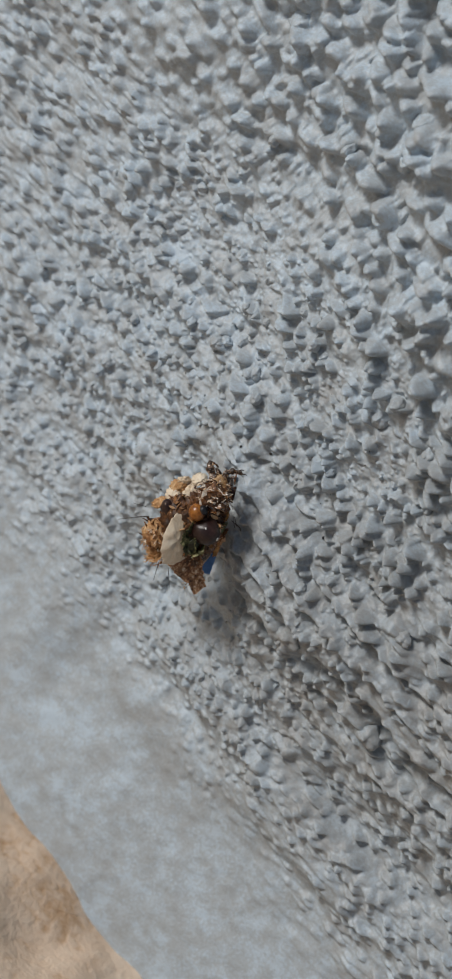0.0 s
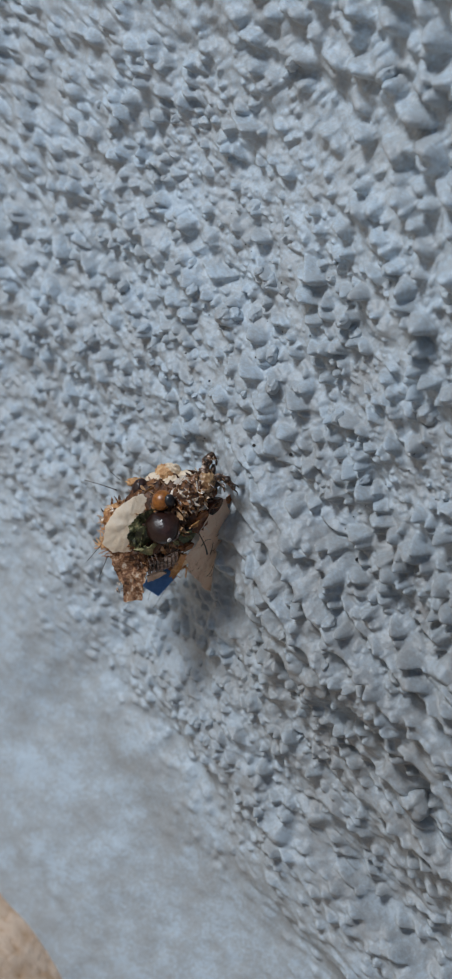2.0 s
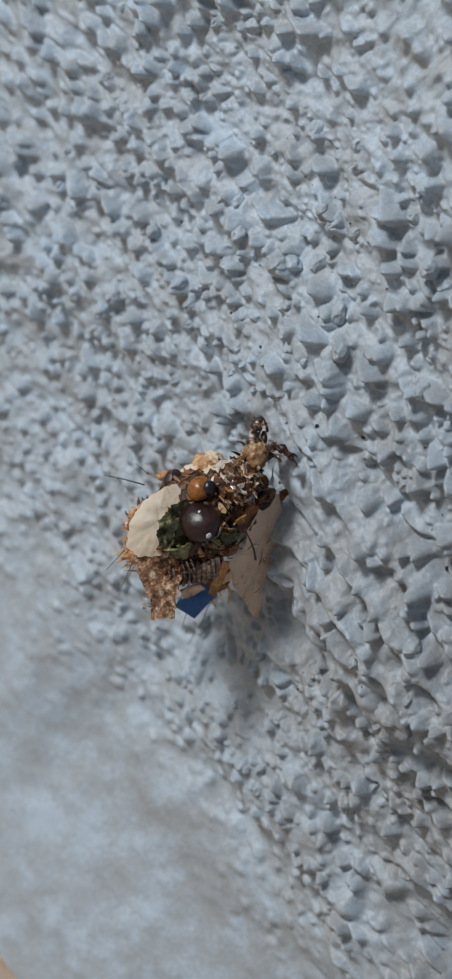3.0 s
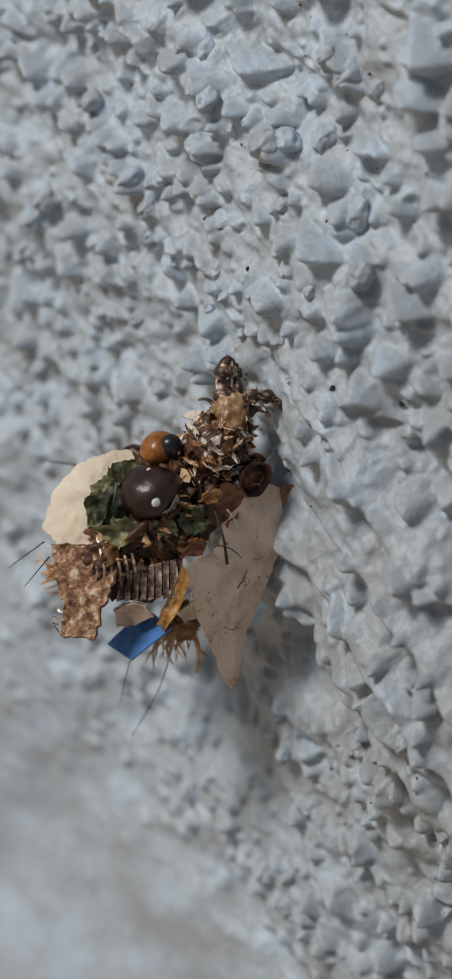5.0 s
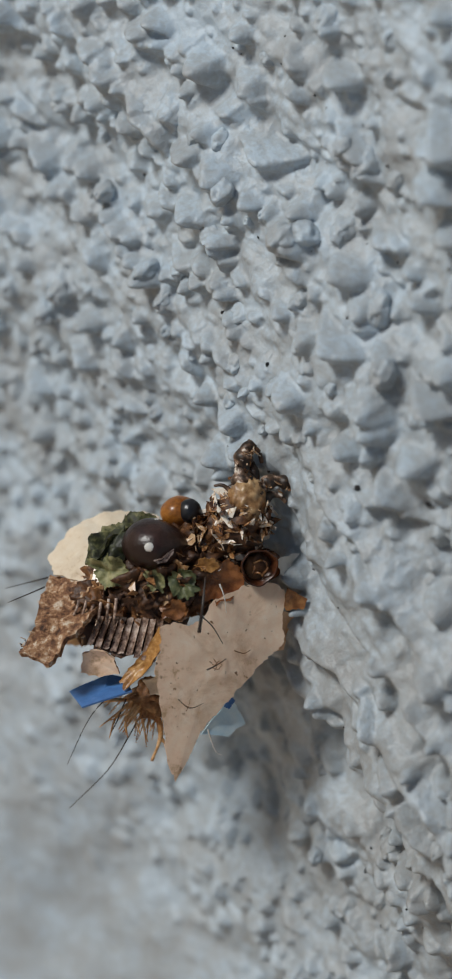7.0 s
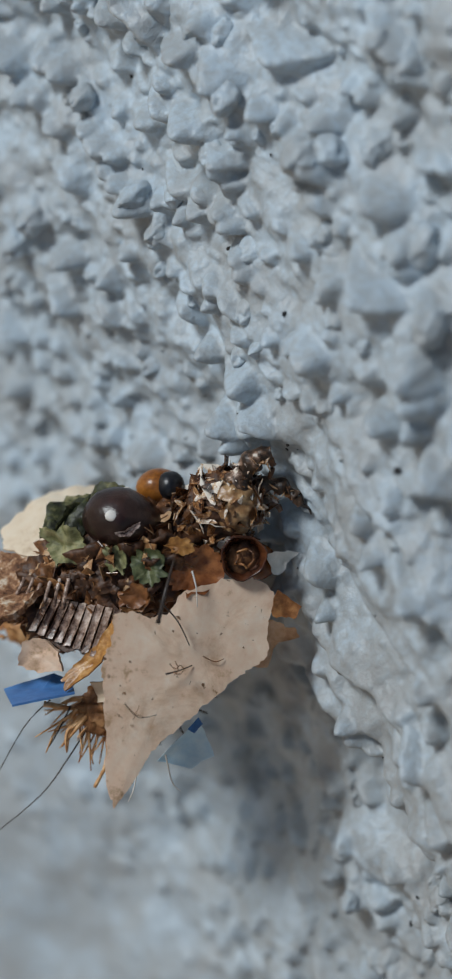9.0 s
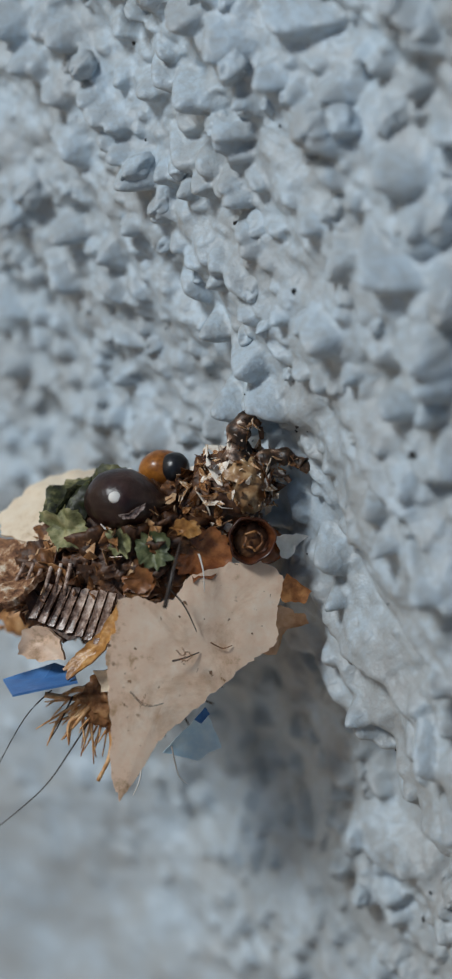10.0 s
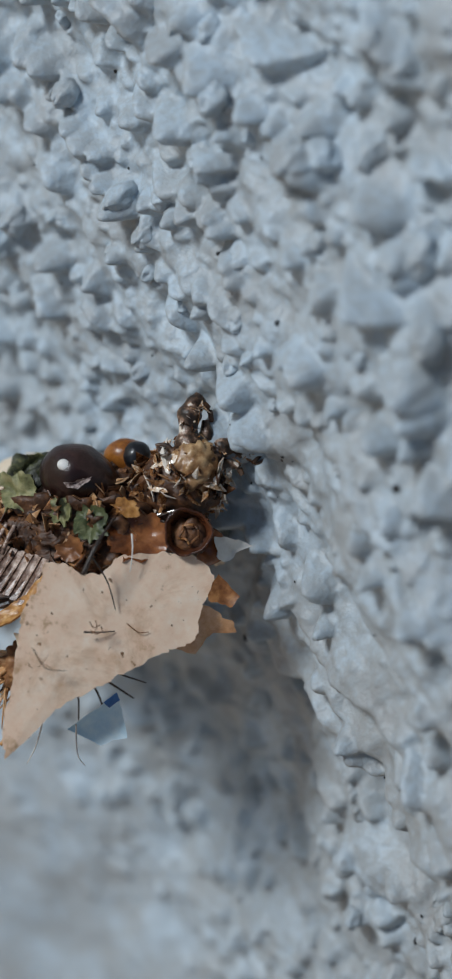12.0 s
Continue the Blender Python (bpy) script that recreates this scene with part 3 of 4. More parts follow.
part("abdomen", blob((-1.0, -0.35, -1.0), (1.35, 1.15, 1.25), (0, 0, 10), 0.34, 2.6, 2, 5), CORE, larva)
part("rear_crust", blob((-1.2, -0.30, -2.7), (0.80, 0.65, 0.85), (0, 0, 0), 0.3, 1.8, 3, 4), TAN, larva, "tan crumbly crust at the rear")
part("back_crust", blob((0.15, 0.55, -1.75), (1.25, 0.75, 0.95), (0, 0, 10), 0.28, 1.8, 4, 4), CORE, larva, "brown crust over the back")
# dark base colour stands in for the shade between the shards
part("thorax", blob((1.97, 1.35, 0.00), (0.95, 0.76, 0.78), (0, 0, 25), 0.25, 2.0, 4, 4), CORE, larva, "thorax covered in brown and whitish shards")

# round dark shell with pale spots
drop = lambda p: Vector((p.x, p.y * (1 - 0.28 * max(p.x, 0)), p.z * (1 - 0.28 * max(p.x, 0))))
shell = part("dark_shell", blob((-0.02, 1.16, 0.20), (0.84, 0.66, 0.88), (0, 0, -8), 0.03, 1.0, 5, 4, drop), DARK, larva, "round glossy dark brown shell with a white spot")
part("white_spot", blob((-0.23, 1.22, 1.04), (0.125, 0.115, 0.05), (0, 0, 0), 0.04, 1, 6, 3), WHITE, shell, "white spot")
part("white_spot", blob((0.05, 1.75, 0.34), (0.10, 0.07, 0.06), (20, 30, 20), 0.04, 1, 7, 3), WHITE, shell, "white spot")
part("scratch", flake([(-0.14, 0.88, 1.01), (0.04, 0.90, 1.04), (0.20, 1.02, 1.02), (0.40, 1.12, 0.95), (0.36, 0.98, 0.97), (0.14, 0.82, 0.99), (-0.08, 0.79, 0.98)], 0.03, 0.01, 0.06, 0.02, 8, 4, 6), SCUFF, shell, "pale scuffed patch")

# amber bead with a black cap
bead = part("amber_bead", blob((0.72, 1.82, -0.50), (0.50, 0.40, 0.46), (0, 35, 0), 0.03, 1, 9, 4), ORANGE, larva, "glossy amber bead with a black cap")
part("cap", blob((0.96, 1.84, -0.20), (0.30, 0.31, 0.29), (0, 35, 0), 0.03, 1, 10, 4), BLACK, bead, "shiny black cap")
part("dark_bead", blob((0.33, 0.92, -2.39), (0.56, 0.42, 0.40), (10, 20, 30), 0.06, 1.2, 11, 4), DARK, larva, "dark oval bead")
part("brown_bead", blob((2.78, 0.26, -0.15), (0.34, 0.38, 0.32), (0, 0, 0), 0.06, 1, 12, 4), AMBER, larva, "glossy amber-brown bead")


def cup(centre, r, axis_turn, depth):
    """An open round shell with a rolled rim."""
    prof = [(0.0, -depth), (0.45 * r, -0.9 * depth), (0.82 * r, -0.5 * depth), (r, 0.0), (0.97 * r, 0.06), (0.90 * r, 0.03), (0.74 * r, -0.45 * depth), (0.4 * r, -0.75 * depth), (0.0, -0.85 * depth)]
    bm = bmesh.new()
    m = pose(*[0, 0, 0], *axis_turn).to_3x3()
    n = 28
    rows = []
    for q, h in prof:
        row = []
        for k in range(n):
            a = 6.28319 * k / n
            e = 1 + 0.05 * math.sin(3 * a + 1) + 0.03 * math.sin(7 * a)
            row.append(bm.verts.new((m @ Vector((q * e * math.cos(a), q * e * math.sin(a), h)) + Vector(centre)) * MM))
        rows.append(row)
    for a, b in zip(rows, rows[1:]):
        for k in range(n):
            bm.faces.new((a[k], a[(k + 1) % n], b[(k + 1) % n], b[k]))
    bmesh.ops.remove_doubles(bm, verts=bm.verts, dist=1e-7)
    bmesh.ops.recalc_face_normals(bm, faces=bm.faces)
    return bm


hollow = part("shell_cup", cup((2.43, 0.36, 0.75), 0.48, (12, 8, 0), 0.42), RESIN, larva, "hollow brown shell open to the front")
# dark disc added to paint the shade in the cup's depth
part("shade_plug", blob((2.45, 0.33, 0.50), (0.36, 0.36, 0.10), (12, 8, 0), 0.35, 2.5, 62, 3), CORE, hollow, "rough dark disc added for the shade inside the shell")
for k in range(5):
    a = 1.3 * k + 0.4
    c = Vector((2.45, 0.33, 0.66)) + Vector((0.16 * math.cos(a), 0.16 * math.sin(a), 0.0))
    e = Vector((-0.13 * math.sin(a), 0.13 * math.cos(a), 0.05))
    part("curl", strand([c - e, c + Vector((0.04, 0.03, 0.06)), c + e], 0.035, 0.02, 5), SCRAP if k % 2 else CORE, hollow)

# plates, leaves and films
part("cream_flake", flake([(0.31, 1.60, -1.61), (0.22, 1.22, -1.19), (-0.57, 0.96, -0.92), (-1.23, 0.46, -0.50), (-1.85, 0.29, -0.46), (-2.58, 0.57, -0.95), (-2.63, 0.99, -1.44), (-1.89, 1.64, -1.70), (-0.98, 1.90, -1.79), (-0.24, 1.80, -1.73)],
     0.05, -0.28, 0.06, 0.06, 13, 9, 7), CREAM, larva, "cream-white papery flake with rough edge")
part("curled_leaf", flake([(-1.80, 0.90, -0.40), (-1.50, 1.42, -0.50), (-1.12, 1.80, -0.70), (-0.50, 1.94, -0.65), (0.00, 1.84, -0.50), (0.20, 1.66, -0.40), (-0.20, 1.62, -0.20), (-0.62, 1.64, -0.05), (-1.00, 1.46, 0.05), (-1.30, 1.10, 0.10), (-1.55, 0.82, 0.00)],
     0.05, 0.16, 0.16, 0.30, 14, 12, 8), LEAF, larva, "curled dark green dry leaf edge")
# dark sheet in the curl; the hollow's shade is put into its colour
part("leaf_hollow_shade", flake([(-1.50, 0.95, -0.25), (-1.15, 1.48, -0.30), (-0.70, 1.68, -0.15), (-0.50, 1.20, 0.05), (-0.85, 0.82, 0.10), (-1.30, 0.66, -0.05)], 0.05, -0.15, 0.10, 0.14, 67, 7, 7), SHADELEAF, larva, "dark plate with the shade inside the curled leaf in its colour")
part("curled_leaf", flake([(-1.78, 0.95, 0.00), (-1.32, 1.02, 0.25), (-0.92, 0.96, 0.42), (-0.80, 0.62, 0.50), (-1.02, 0.28, 0.45), (-1.42, 0.18, 0.30), (-1.64, 0.50, 0.15)], 0.05, 0.14, 0.16, 0.26, 15, 8, 8), OLIVE, larva, "pale olive crumpled leaf bit")
part("leaf_shred", flake([(0.12, 0.40, 0.72), (0.42, 0.52, 0.86), (0.80, 0.40, 0.90), (0.86, 0.02, 0.90), (0.58, -0.22, 0.80), (0.22, -0.08, 0.72)], 0.05, 0.10, 0.16, 0.22, 16, 8, 8), GREEN, larva, "dark green leaf shred")
part("leaf_shred", flake([(-0.42, 0.52, 0.62), (-0.14, 0.62, 0.72), (0.06, 0.36, 0.78), (0.00, 0.02, 0.76), (-0.22, 0.08, 0.68), (-0.34, 0.30, 0.62)], 0.05, 0.08, 0.14, 0.16, 68, 6, 6), OLIVE, larva, "pale green ragged leaf shred")
part("red_shred", flake([(-0.06, -0.34, 0.70), (0.22, -0.19, 0.90), (0.53, -0.36, 1.00), (0.35, -0.64, 0.90), (0.01, -0.58, 0.70)], 0.05, 0.10, 0.16, 0.18, 17, 6, 6), SCRAP, larva, "reddish brown shred")
part("mottled_chip", flake([(-2.65, 0.47, -1.23), (-1.92, 0.32, -0.66), (-1.34, 0.01, -0.01), (-1.81, -0.51, 0.39), (-2.56, -0.98, 0.60), (-2.99, -1.37, 0.87), (-3.63, -1.12, 0.36), (-3.19, -0.63, -0.02), (-2.96, -0.04, -0.73)],
     0.16, 0.10, 0.10, 0.14, 18, 9, 7), MOTTLE, larva, "speckled brown and white grainy chip")
film = part("torn_film", flake([(-0.15, -0.72, 1.07), (0.18, -0.70, 0.99), (0.55, -0.88, 0.89), (0.98, -0.68, 0.79), (1.15, -0.34, 0.76), (1.76, -0.18, 0.61), (2.33, -0.03, 0.48), (2.95, -0.13, 0.32), (3.09, -0.67, 0.27), (2.92, -1.12, 0.29), (2.90, -1.72, 0.27),
     (2.49, -1.96, 0.36), (1.96, -2.38, 0.48), (1.33, -2.91, 0.61), (0.55, -3.54, 0.78), (0.17, -4.17, 0.85), (-0.22, -4.70, 0.93), (-0.38, -4.02, 0.99), (-0.35, -3.24, 1.02), (-0.40, -2.23, 1.07), (-0.46, -1.73, 1.10), (-0.24, -1.36, 1.07)],
     0.012, -0.03, 0.075, 0.018, 19, 14, 9), FILM, larva, "torn tan papery film with brown specks")
for pts, r in (([(0.93, -1.76, 1.10), (1.04, -1.86, 1.15), (1.15, -1.79, 1.10), (1.23, -1.90, 1.10)], 0.020), ([(0.99, -1.92, 1.15), (1.12, -1.97, 1.15), (1.20, -1.90, 1.10)], 0.018), ([(1.04, -1.71, 1.10), (1.10, -1.86, 1.16), (1.02, -2.00, 1.15)], 0.016), ([(1.60, -1.63, 0.75), (1.84, -1.75, 0.65), (2.03, -1.70, 0.55)], 0.022), ([(0.13, -2.62, 1.55), (0.26, -2.74, 1.50), (0.44, -2.80, 1.40)], 0.014), ([(0.20, -2.84, 1.50), (0.28, -2.68, 1.50), (0.33, -2.56, 1.45)], 0.012)):
    part("fine_hair", strand(pts, r * 0.65, r * 0.4, 5), SCRAP, film, "fine brown hair stuck on the film")
part("tan_flap", flake([(2.50, -0.95, 0.15), (3.15, -0.98, -0.05), (3.55, -1.15, -0.30), (3.62, -1.32, -0.40), (3.10, -1.46, -0.25), (2.92, -1.92, -0.10), (2.40, -1.90, 0.10)], 0.03, 0.06, 0.08, 0.08, 69, 6, 6), FLAP, larva, "orange-tan papery flap behind the film")
part("blue_chip", flake([(-2.53, -2.36, -0.40), (-1.49, -2.05, -0.40), (-1.12, -2.18, -0.30), (-1.01, -2.38, 0.50), (-2.28, -2.62, 0.50)], 0.05, 0.03, 0.005, 0.01, 21, 4, 3), BLUE, larva, "flat bright blue plastic chip", False)
part("pale_blue_film", flake([(0.68, -3.83, -0.30), (1.20, -3.26, -0.30), (1.47, -2.98, -0.30), (1.69, -3.35, -0.50), (1.80, -3.77, -0.60), (1.33, -4.04, -0.50)], 0.03, 0.08, 0.04, 0.05, 22, 5, 4), PALEBLUE, larva, "thin pale blue plastic film")
part("blue_shred", flake([(1.28, -3.19, -0.20), (1.50, -2.94, -0.20), (1.60, -3.08, -0.20), (1.42, -3.27, -0.20)], 0.03, 0.02, 0.02, 0.02, 23, 3, 4), BLUE, larva, "small blue plastic shred")
part("golden_scrap", flake([(-0.20, -0.85, 0.70), (0.01, -1.05, 0.80), (-0.32, -1.53, 0.70), (-0.74, -2.01, 0.60), (-1.19, -2.33, 0.50), (-1.32, -2.12, 0.40), (-0.98, -1.79, 0.40), (-0.54, -1.41, 0.50)], 0.05, 0.10, 0.08, 0.10, 24, 7, 5), GOLD, larva, "golden brown translucent scrap")
part("golden_scrap", flake([(3.14, -0.30, 0.35), (3.63, -0.66, 0.20), (3.47, -0.91, 0.20), (3.03, -0.85, 0.30)], 0.04, 0.05, 0.06, 0.05, 25, 4, 5), SCRAP, larva, "golden brown translucent scrap")
part("pale_scrap", flake([(-0.70, -2.18, 0.20), (-0.01, -2.10, 0.30), (-0.02, -2.63, 0.20), (-0.57, -2.60, 0.10)], 0.06, 0.05, 0.05, 0.05, 26, 4, 4), CREAM, larva, "pale scrap behind the film")
part("clear_film", flake([(2.95, 0.41, 0.30), (3.37, 0.50, -0.00), (3.62, 0.42, -0.20), (3.37, 0.26, -0.10), (3.26, 0.06, 0.00), (3.05, -0.04, 0.20)], 0.015, 0.05, 0.07, 0.08, 27, 5, 5), WHITE, larva, "thin whitish film")
part("tan_scrap", flake([(-2.22, -1.83, -0.00), (-2.10, -1.38, 0.10), (-1.68, -1.29, 0.25), (-1.32, -1.53, 0.30), (-1.27, -1.92, 0.20), (-1.77, -1.99, 0.05)], 0.10, 0.08, 0.06, 0.08, 28, 6, 6), FILM, larva, "pale tan scrap")
part("brown_plate", flake([(0.84, 0.25, 0.72), (1.15, 0.50, 0.70), (1.60, 0.59, 0.62), (2.00, 0.46, 0.55), (2.05, -0.02, 0.50), (1.76, -0.29, 0.62), (1.30, -0.39, 0.75), (0.92, -0.17, 0.78)], 0.08, 0.14, 0.14, 0.10, 61, 8, 6), AMBER, larva, "smooth glossy reddish brown plate")

# ribbed shell: a row of curved slats over a dark plate
ribs = part("ribbed_shell", flake([(-2.20, -0.42, -0.10), (-1.39, -0.00, 0.10), (-0.49, -0.13, 0.30), (-0.12, -0.67, 0.40), (-0.42, -1.35, 0.40), (-1.17, -1.56, 0.25), (-1.92, -1.10, 0.00)], 0.10, 0.10, 0.04, 0.05, 29, 6, 5), CORE, larva, "dark ribbed shell piece")
for k in range(9):
    f = k / 8
    a = Vector((-1.54, -0.45, 0.22)).lerp(Vector((-0.11, -0.66, 0.57)), f)
    b = Vector((-1.90, -1.13, 0.17)).lerp(Vector((-0.44, -1.70, 0.52)), f)
    c = (Vector((-0.11, -0.66, 0.57)) - Vector((-1.54, -0.45, 0.22))) * 0.052
    part("slat", flake([a - c, a + c, b + c, b - c], 0.06, 0.05, 0.03, 0.02, 70 + k, 3, 5), RIB, ribs)
for k in range(6):
    f = k / 5
    a = Vector((-2.05, -0.04, 0.05)).lerp(Vector((-1.13, -0.06, 0.25)), f)
    b = Vector((-2.21, -0.37, 0.05)).lerp(Vector((-1.26, -0.67, 0.30)), f)
    part("slat", strand([a, a.lerp(b, 0.5) + Vector((0, 0, 0.07)), b], 0.045, 0.04, 6, 0.3, k + 20), RIB, ribs)

part("golden_crumb", flake([(0.85, 0.61, 0.95), (1.06, 0.77, 1.00), (1.36, 0.72, 0.95), (1.46, 0.50, 0.85), (1.22, 0.40, 0.95), (0.96, 0.43, 1.00)], 0.05, 0.06, 0.12, 0.14, 65, 6, 6), GOLD, larva, "ragged golden brown crumb")
part("rust_crumb", flake([(-0.04, -0.38, 0.95), (0.21, -0.16, 1.00), (0.45, -0.27, 1.05), (0.50, -0.54, 1.00), (0.21, -0.62, 0.95)], 0.05, 0.06, 0.12, 0.14, 66, 6, 6), SCRAP, larva, "rust brown crumb")

# fibres and bristles
tuft = part("fibre_tuft", blob((-0.50, -2.78, -0.40), (0.48, 0.50, 0.35), (0, 0, 0), 0.4, 2.4, 30, 4), BARK, larva, "tuft of coarse brown fibres")
for k in range(48):
    base = Vector((-0.47, -2.66, -0.50)) + Vector((rng.uniform(-0.35, 0.3), rng.uniform(-0.2, 0.15), rng.uniform(-0.3, 0.3)))
    ang = radians(rng.uniform(195, 278))
    d = Vector((math.cos(ang), math.sin(ang), rng.uniform(-0.4, 0.3))) * rng.uniform(0.5, 1.45)
    side = Vector((rng.uniform(-0.2, 0.2), rng.uniform(-0.1, 0.2), rng.uniform(-0.2, 0.2)))
    part("fibre", strand([base, base + d * 0.5 + side, base + d], rng.uniform(0.03, 0.075), 0.012, 5), FIBRE, tuft)
for pts, wide in (([(-1.70, -2.66, -0.35), (-1.20, -2.74, -0.35), (-0.80, -2.82, -0.40)], 0.07), ([(-0.42, -3.10, -0.35), (-0.36, -3.75, -0.40), (-0.66, -4.40, -0.45)], 0.08), ([(-0.40, -3.75, -0.40), (-0.22, -4.10, -0.42)], 0.05), ([(-0.98, -2.72, -0.30), (-1.22, -3.10, -0.35)], 0.05)):
    part("straw", strand(pts, wide, wide * 0.5, 7, 0.4, int(100 * wide)), FIBRE, tuft, "broken brown straw")
rear = part("rear_tuft", blob((-2.20, -1.16, -2.65), (0.5, 0.4, 0.5), (0, 0, 0), 0.3, 2, 31, 3), FIBRE, larva, "tuft of orange-brown hairs at the rear")
RIGHT, UP, OUT = Vector((0.36, -0.17, 0.92)), Vector((0.93, 0.11, -0.34)), Vector((-0.04, 0.98, 0.20))
for k in range(64):
    base = Vector((-2.24, -0.89, -2.48)) + RIGHT * rng.uniform(-0.5, 0.4) + UP * rng.uniform(-0.6, 0.9) + OUT * rng.uniform(-0.4, 0.5)
    ang = radians(rng.uniform(140, 250))
    d = (RIGHT * math.cos(ang) + UP * math.sin(ang) + OUT * rng.uniform(-0.3, 0.5)) * rng.uniform(0.3, 0.65)
    side = RIGHT * rng.uniform(-0.15, 0.15) + UP * rng.uniform(-0.2, 0.2)
    part("fibre", strand([base, base + d * 0.5 + side, base + d], rng.uniform(0.025, 0.06), 0.012, 5), FIBRE, rear)
for pts, r in (([(-0.60, -2.85, -0.40), (-1.19, -3.77, -0.60), (-1.80, -4.59, -0.80), (-2.84, -5.46, -1.00)], 0.022), ([(-1.56, -2.57, -0.30), (-2.12, -3.14, -0.50), (-2.78, -4.29, -0.80)], 0.018), ([(-1.14, -2.70, -0.30), (-1.43, -3.27, -0.40), (-1.60, -3.55, -0.50)], 0.022),
               ([(-0.48, 0.97, -3.21), (-0.88, 1.05, -4.02), (-1.32, 1.13, -4.81)], 0.034), ([(-0.05, 0.87, -3.62), (-0.12, 0.95, -4.37)], 0.02), ([(-2.70, 0.38, -1.83), (-3.82, 0.24, -1.75)], 0.02), ([(-2.83, 0.23, -1.21), (-3.81, 0.01, -0.78)], 0.02),
               ([(0.5, -2.4, -0.7), (1.1, -2.7, -1.0), (1.7, -2.95, -1.2)], 0.04), ([(0.4, -2.5, -0.8), (0.9, -2.9, -1.0), (1.2, -3.4, -1.2)], 0.035), ([(0.6, -2.3, -0.6), (1.2, -2.5, -0.9), (1.9, -2.6, -1.1)], 0.03), ([(0.3, -2.6, -0.7), (0.6, -3.1, -0.9), (0.7, -3.6, -1.0)], 0.03),
               ([(0.73, -0.48, 1.35), (1.09, -0.90, 1.00), (1.33, -1.41, 0.80)], 0.022), ([(0.71, -0.93, 1.60), (0.87, -0.27, 1.60), (1.04, 0.35, 1.20)], 0.05), ([(1.65, -1.70, 0.55), (2.05, -1.83, 0.30)], 0.02), ([(0.85, -1.97, 1.05), (1.12, -1.91, 0.90), (1.38, -1.82, 0.70)], 0.022), ([(0.04, -2.52, 1.50), (0.30, -2.81, 1.30), (0.67, -2.78, 1.10)], 0.012)):
    part("bristle", strand(pts, r, r * 0.45, 5), HAIR, larva, "dark bristle")
for pts in ([(1.39, 0.10, 1.00), (1.47, -0.23, 1.00), (1.49, -0.64, 0.90)], [(0.29, -3.58, 0.40), (0.19, -4.29, 0.20), (0.04, -4.66, -0.00)], [(0.82, -3.72, -0.20), (0.95, -4.29, -0.30), (1.13, -4.48, -0.40)]):
    part("pale_hair", strand(pts, 0.022, 0.008, 5), WHITE, larva, "pale curved hair")


# crumbs and splinters stuck all over; alike pieces share their meshes
def splinter_mesh(seed, mat):
    """A thin, sharp, slightly curled shard."""
    r = random.Random(seed)
    n = r.choice((4, 5, 6))
    long, wide, curl, thick = 1.0, r.uniform(0.18, 0.5), r.uniform(-0.35, 0.35), r.uniform(0.05, 0.10)
    rim = []
    for k in range(n):
        a = 6.2832 * (k + r.uniform(-0.3, 0.3)) / n
        rim.append((math.cos(a) * long * r.uniform(0.7, 1.1), math.sin(a) * wide * r.uniform(0.6, 1.2)))
    bm = bmesh.new()
    sides = []
    for s in (1, -1):
        ring = [bm.verts.new((x, y, curl * x * x + 0.3 * curl * y + s * thick * 0.3)) for x, y in rim]
        mid = bm.verts.new((r.uniform(-0.2, 0.2), 0, s * thick + 0.1 * r.uniform(-1, 1)))
        for i in range(n):
            f = (mid, ring[i], ring[(i + 1) % n])
            bm.faces.new(f if s > 0 else f[::-1])
        sides.append(ring)
    for i in range(n):
        j = (i + 1) % n
        bm.faces.new((sides[0][i], sides[1][i], sides[1][j], sides[0][j]))
    me = bpy.data.meshes.new("splinter")
    bm.to_mesh(me)
    bm.free()
    me.materials.append(mat)
    return me


SPLINTERS = [splinter_mesh(s, CHIP) for s in range(14)]
PALE_SPLINTERS = [splinter_mesh(s + 30, PALECHIP) for s in range(14)]


def splinter(parent, place, size, i, kinds):
    ob = new("splinter", kinds[i % len(kinds)])
    ob.parent = parent
    ob.matrix_basis = pose(*[v * MM for v in place], rng.uniform(0, 360), rng.uniform(0, 360), rng.uniform(0, 360)) @ Matrix.Scale(size * MM, 4)
    return ob


def scatter(parent, centre, radii, count, low, high, turn=0.0, kinds=SPLINTERS):
    c, s = math.cos(radians(turn)), math.sin(radians(turn))
    for i in range(count):
        d = Vector((rng.gauss(0, 1), rng.gauss(0, 1), rng.gauss(0, 1) + 0.3)).normalized()
        q = Vector((d.x * radii[0], d.y * radii[1], d.z * radii[2])) * rng.uniform(0.9, 1.08)
        splinter(parent, Vector(centre) + Vector((q.x * c - q.y * s, q.x * s + q.y * c, q.z)), rng.uniform(low, high), i, kinds)


scatter(larva, (1.97, 1.35, 0.00), (0.98, 0.79, 0.82), 210, 0.16, 0.42, 25, PALE_SPLINTERS)
scatter(larva, (0.35, 0.30, -0.55), (1.75, 1.15, 1.25), 230, 0.18, 0.5, 20)
scatter(larva, (-1.0, -0.35, -1.0), (1.35, 1.15, 1.25), 190, 0.18, 0.5, 10)
scatter(larva, (-1.2, -0.30, -2.7), (0.85, 0.70, 0.9), 130, 0.16, 0.42, 0, PALE_SPLINTERS)
scatter(larva, (0.15, 0.55, -1.75), (1.28, 0.80, 0.98), 120, 0.16, 0.42, 10)
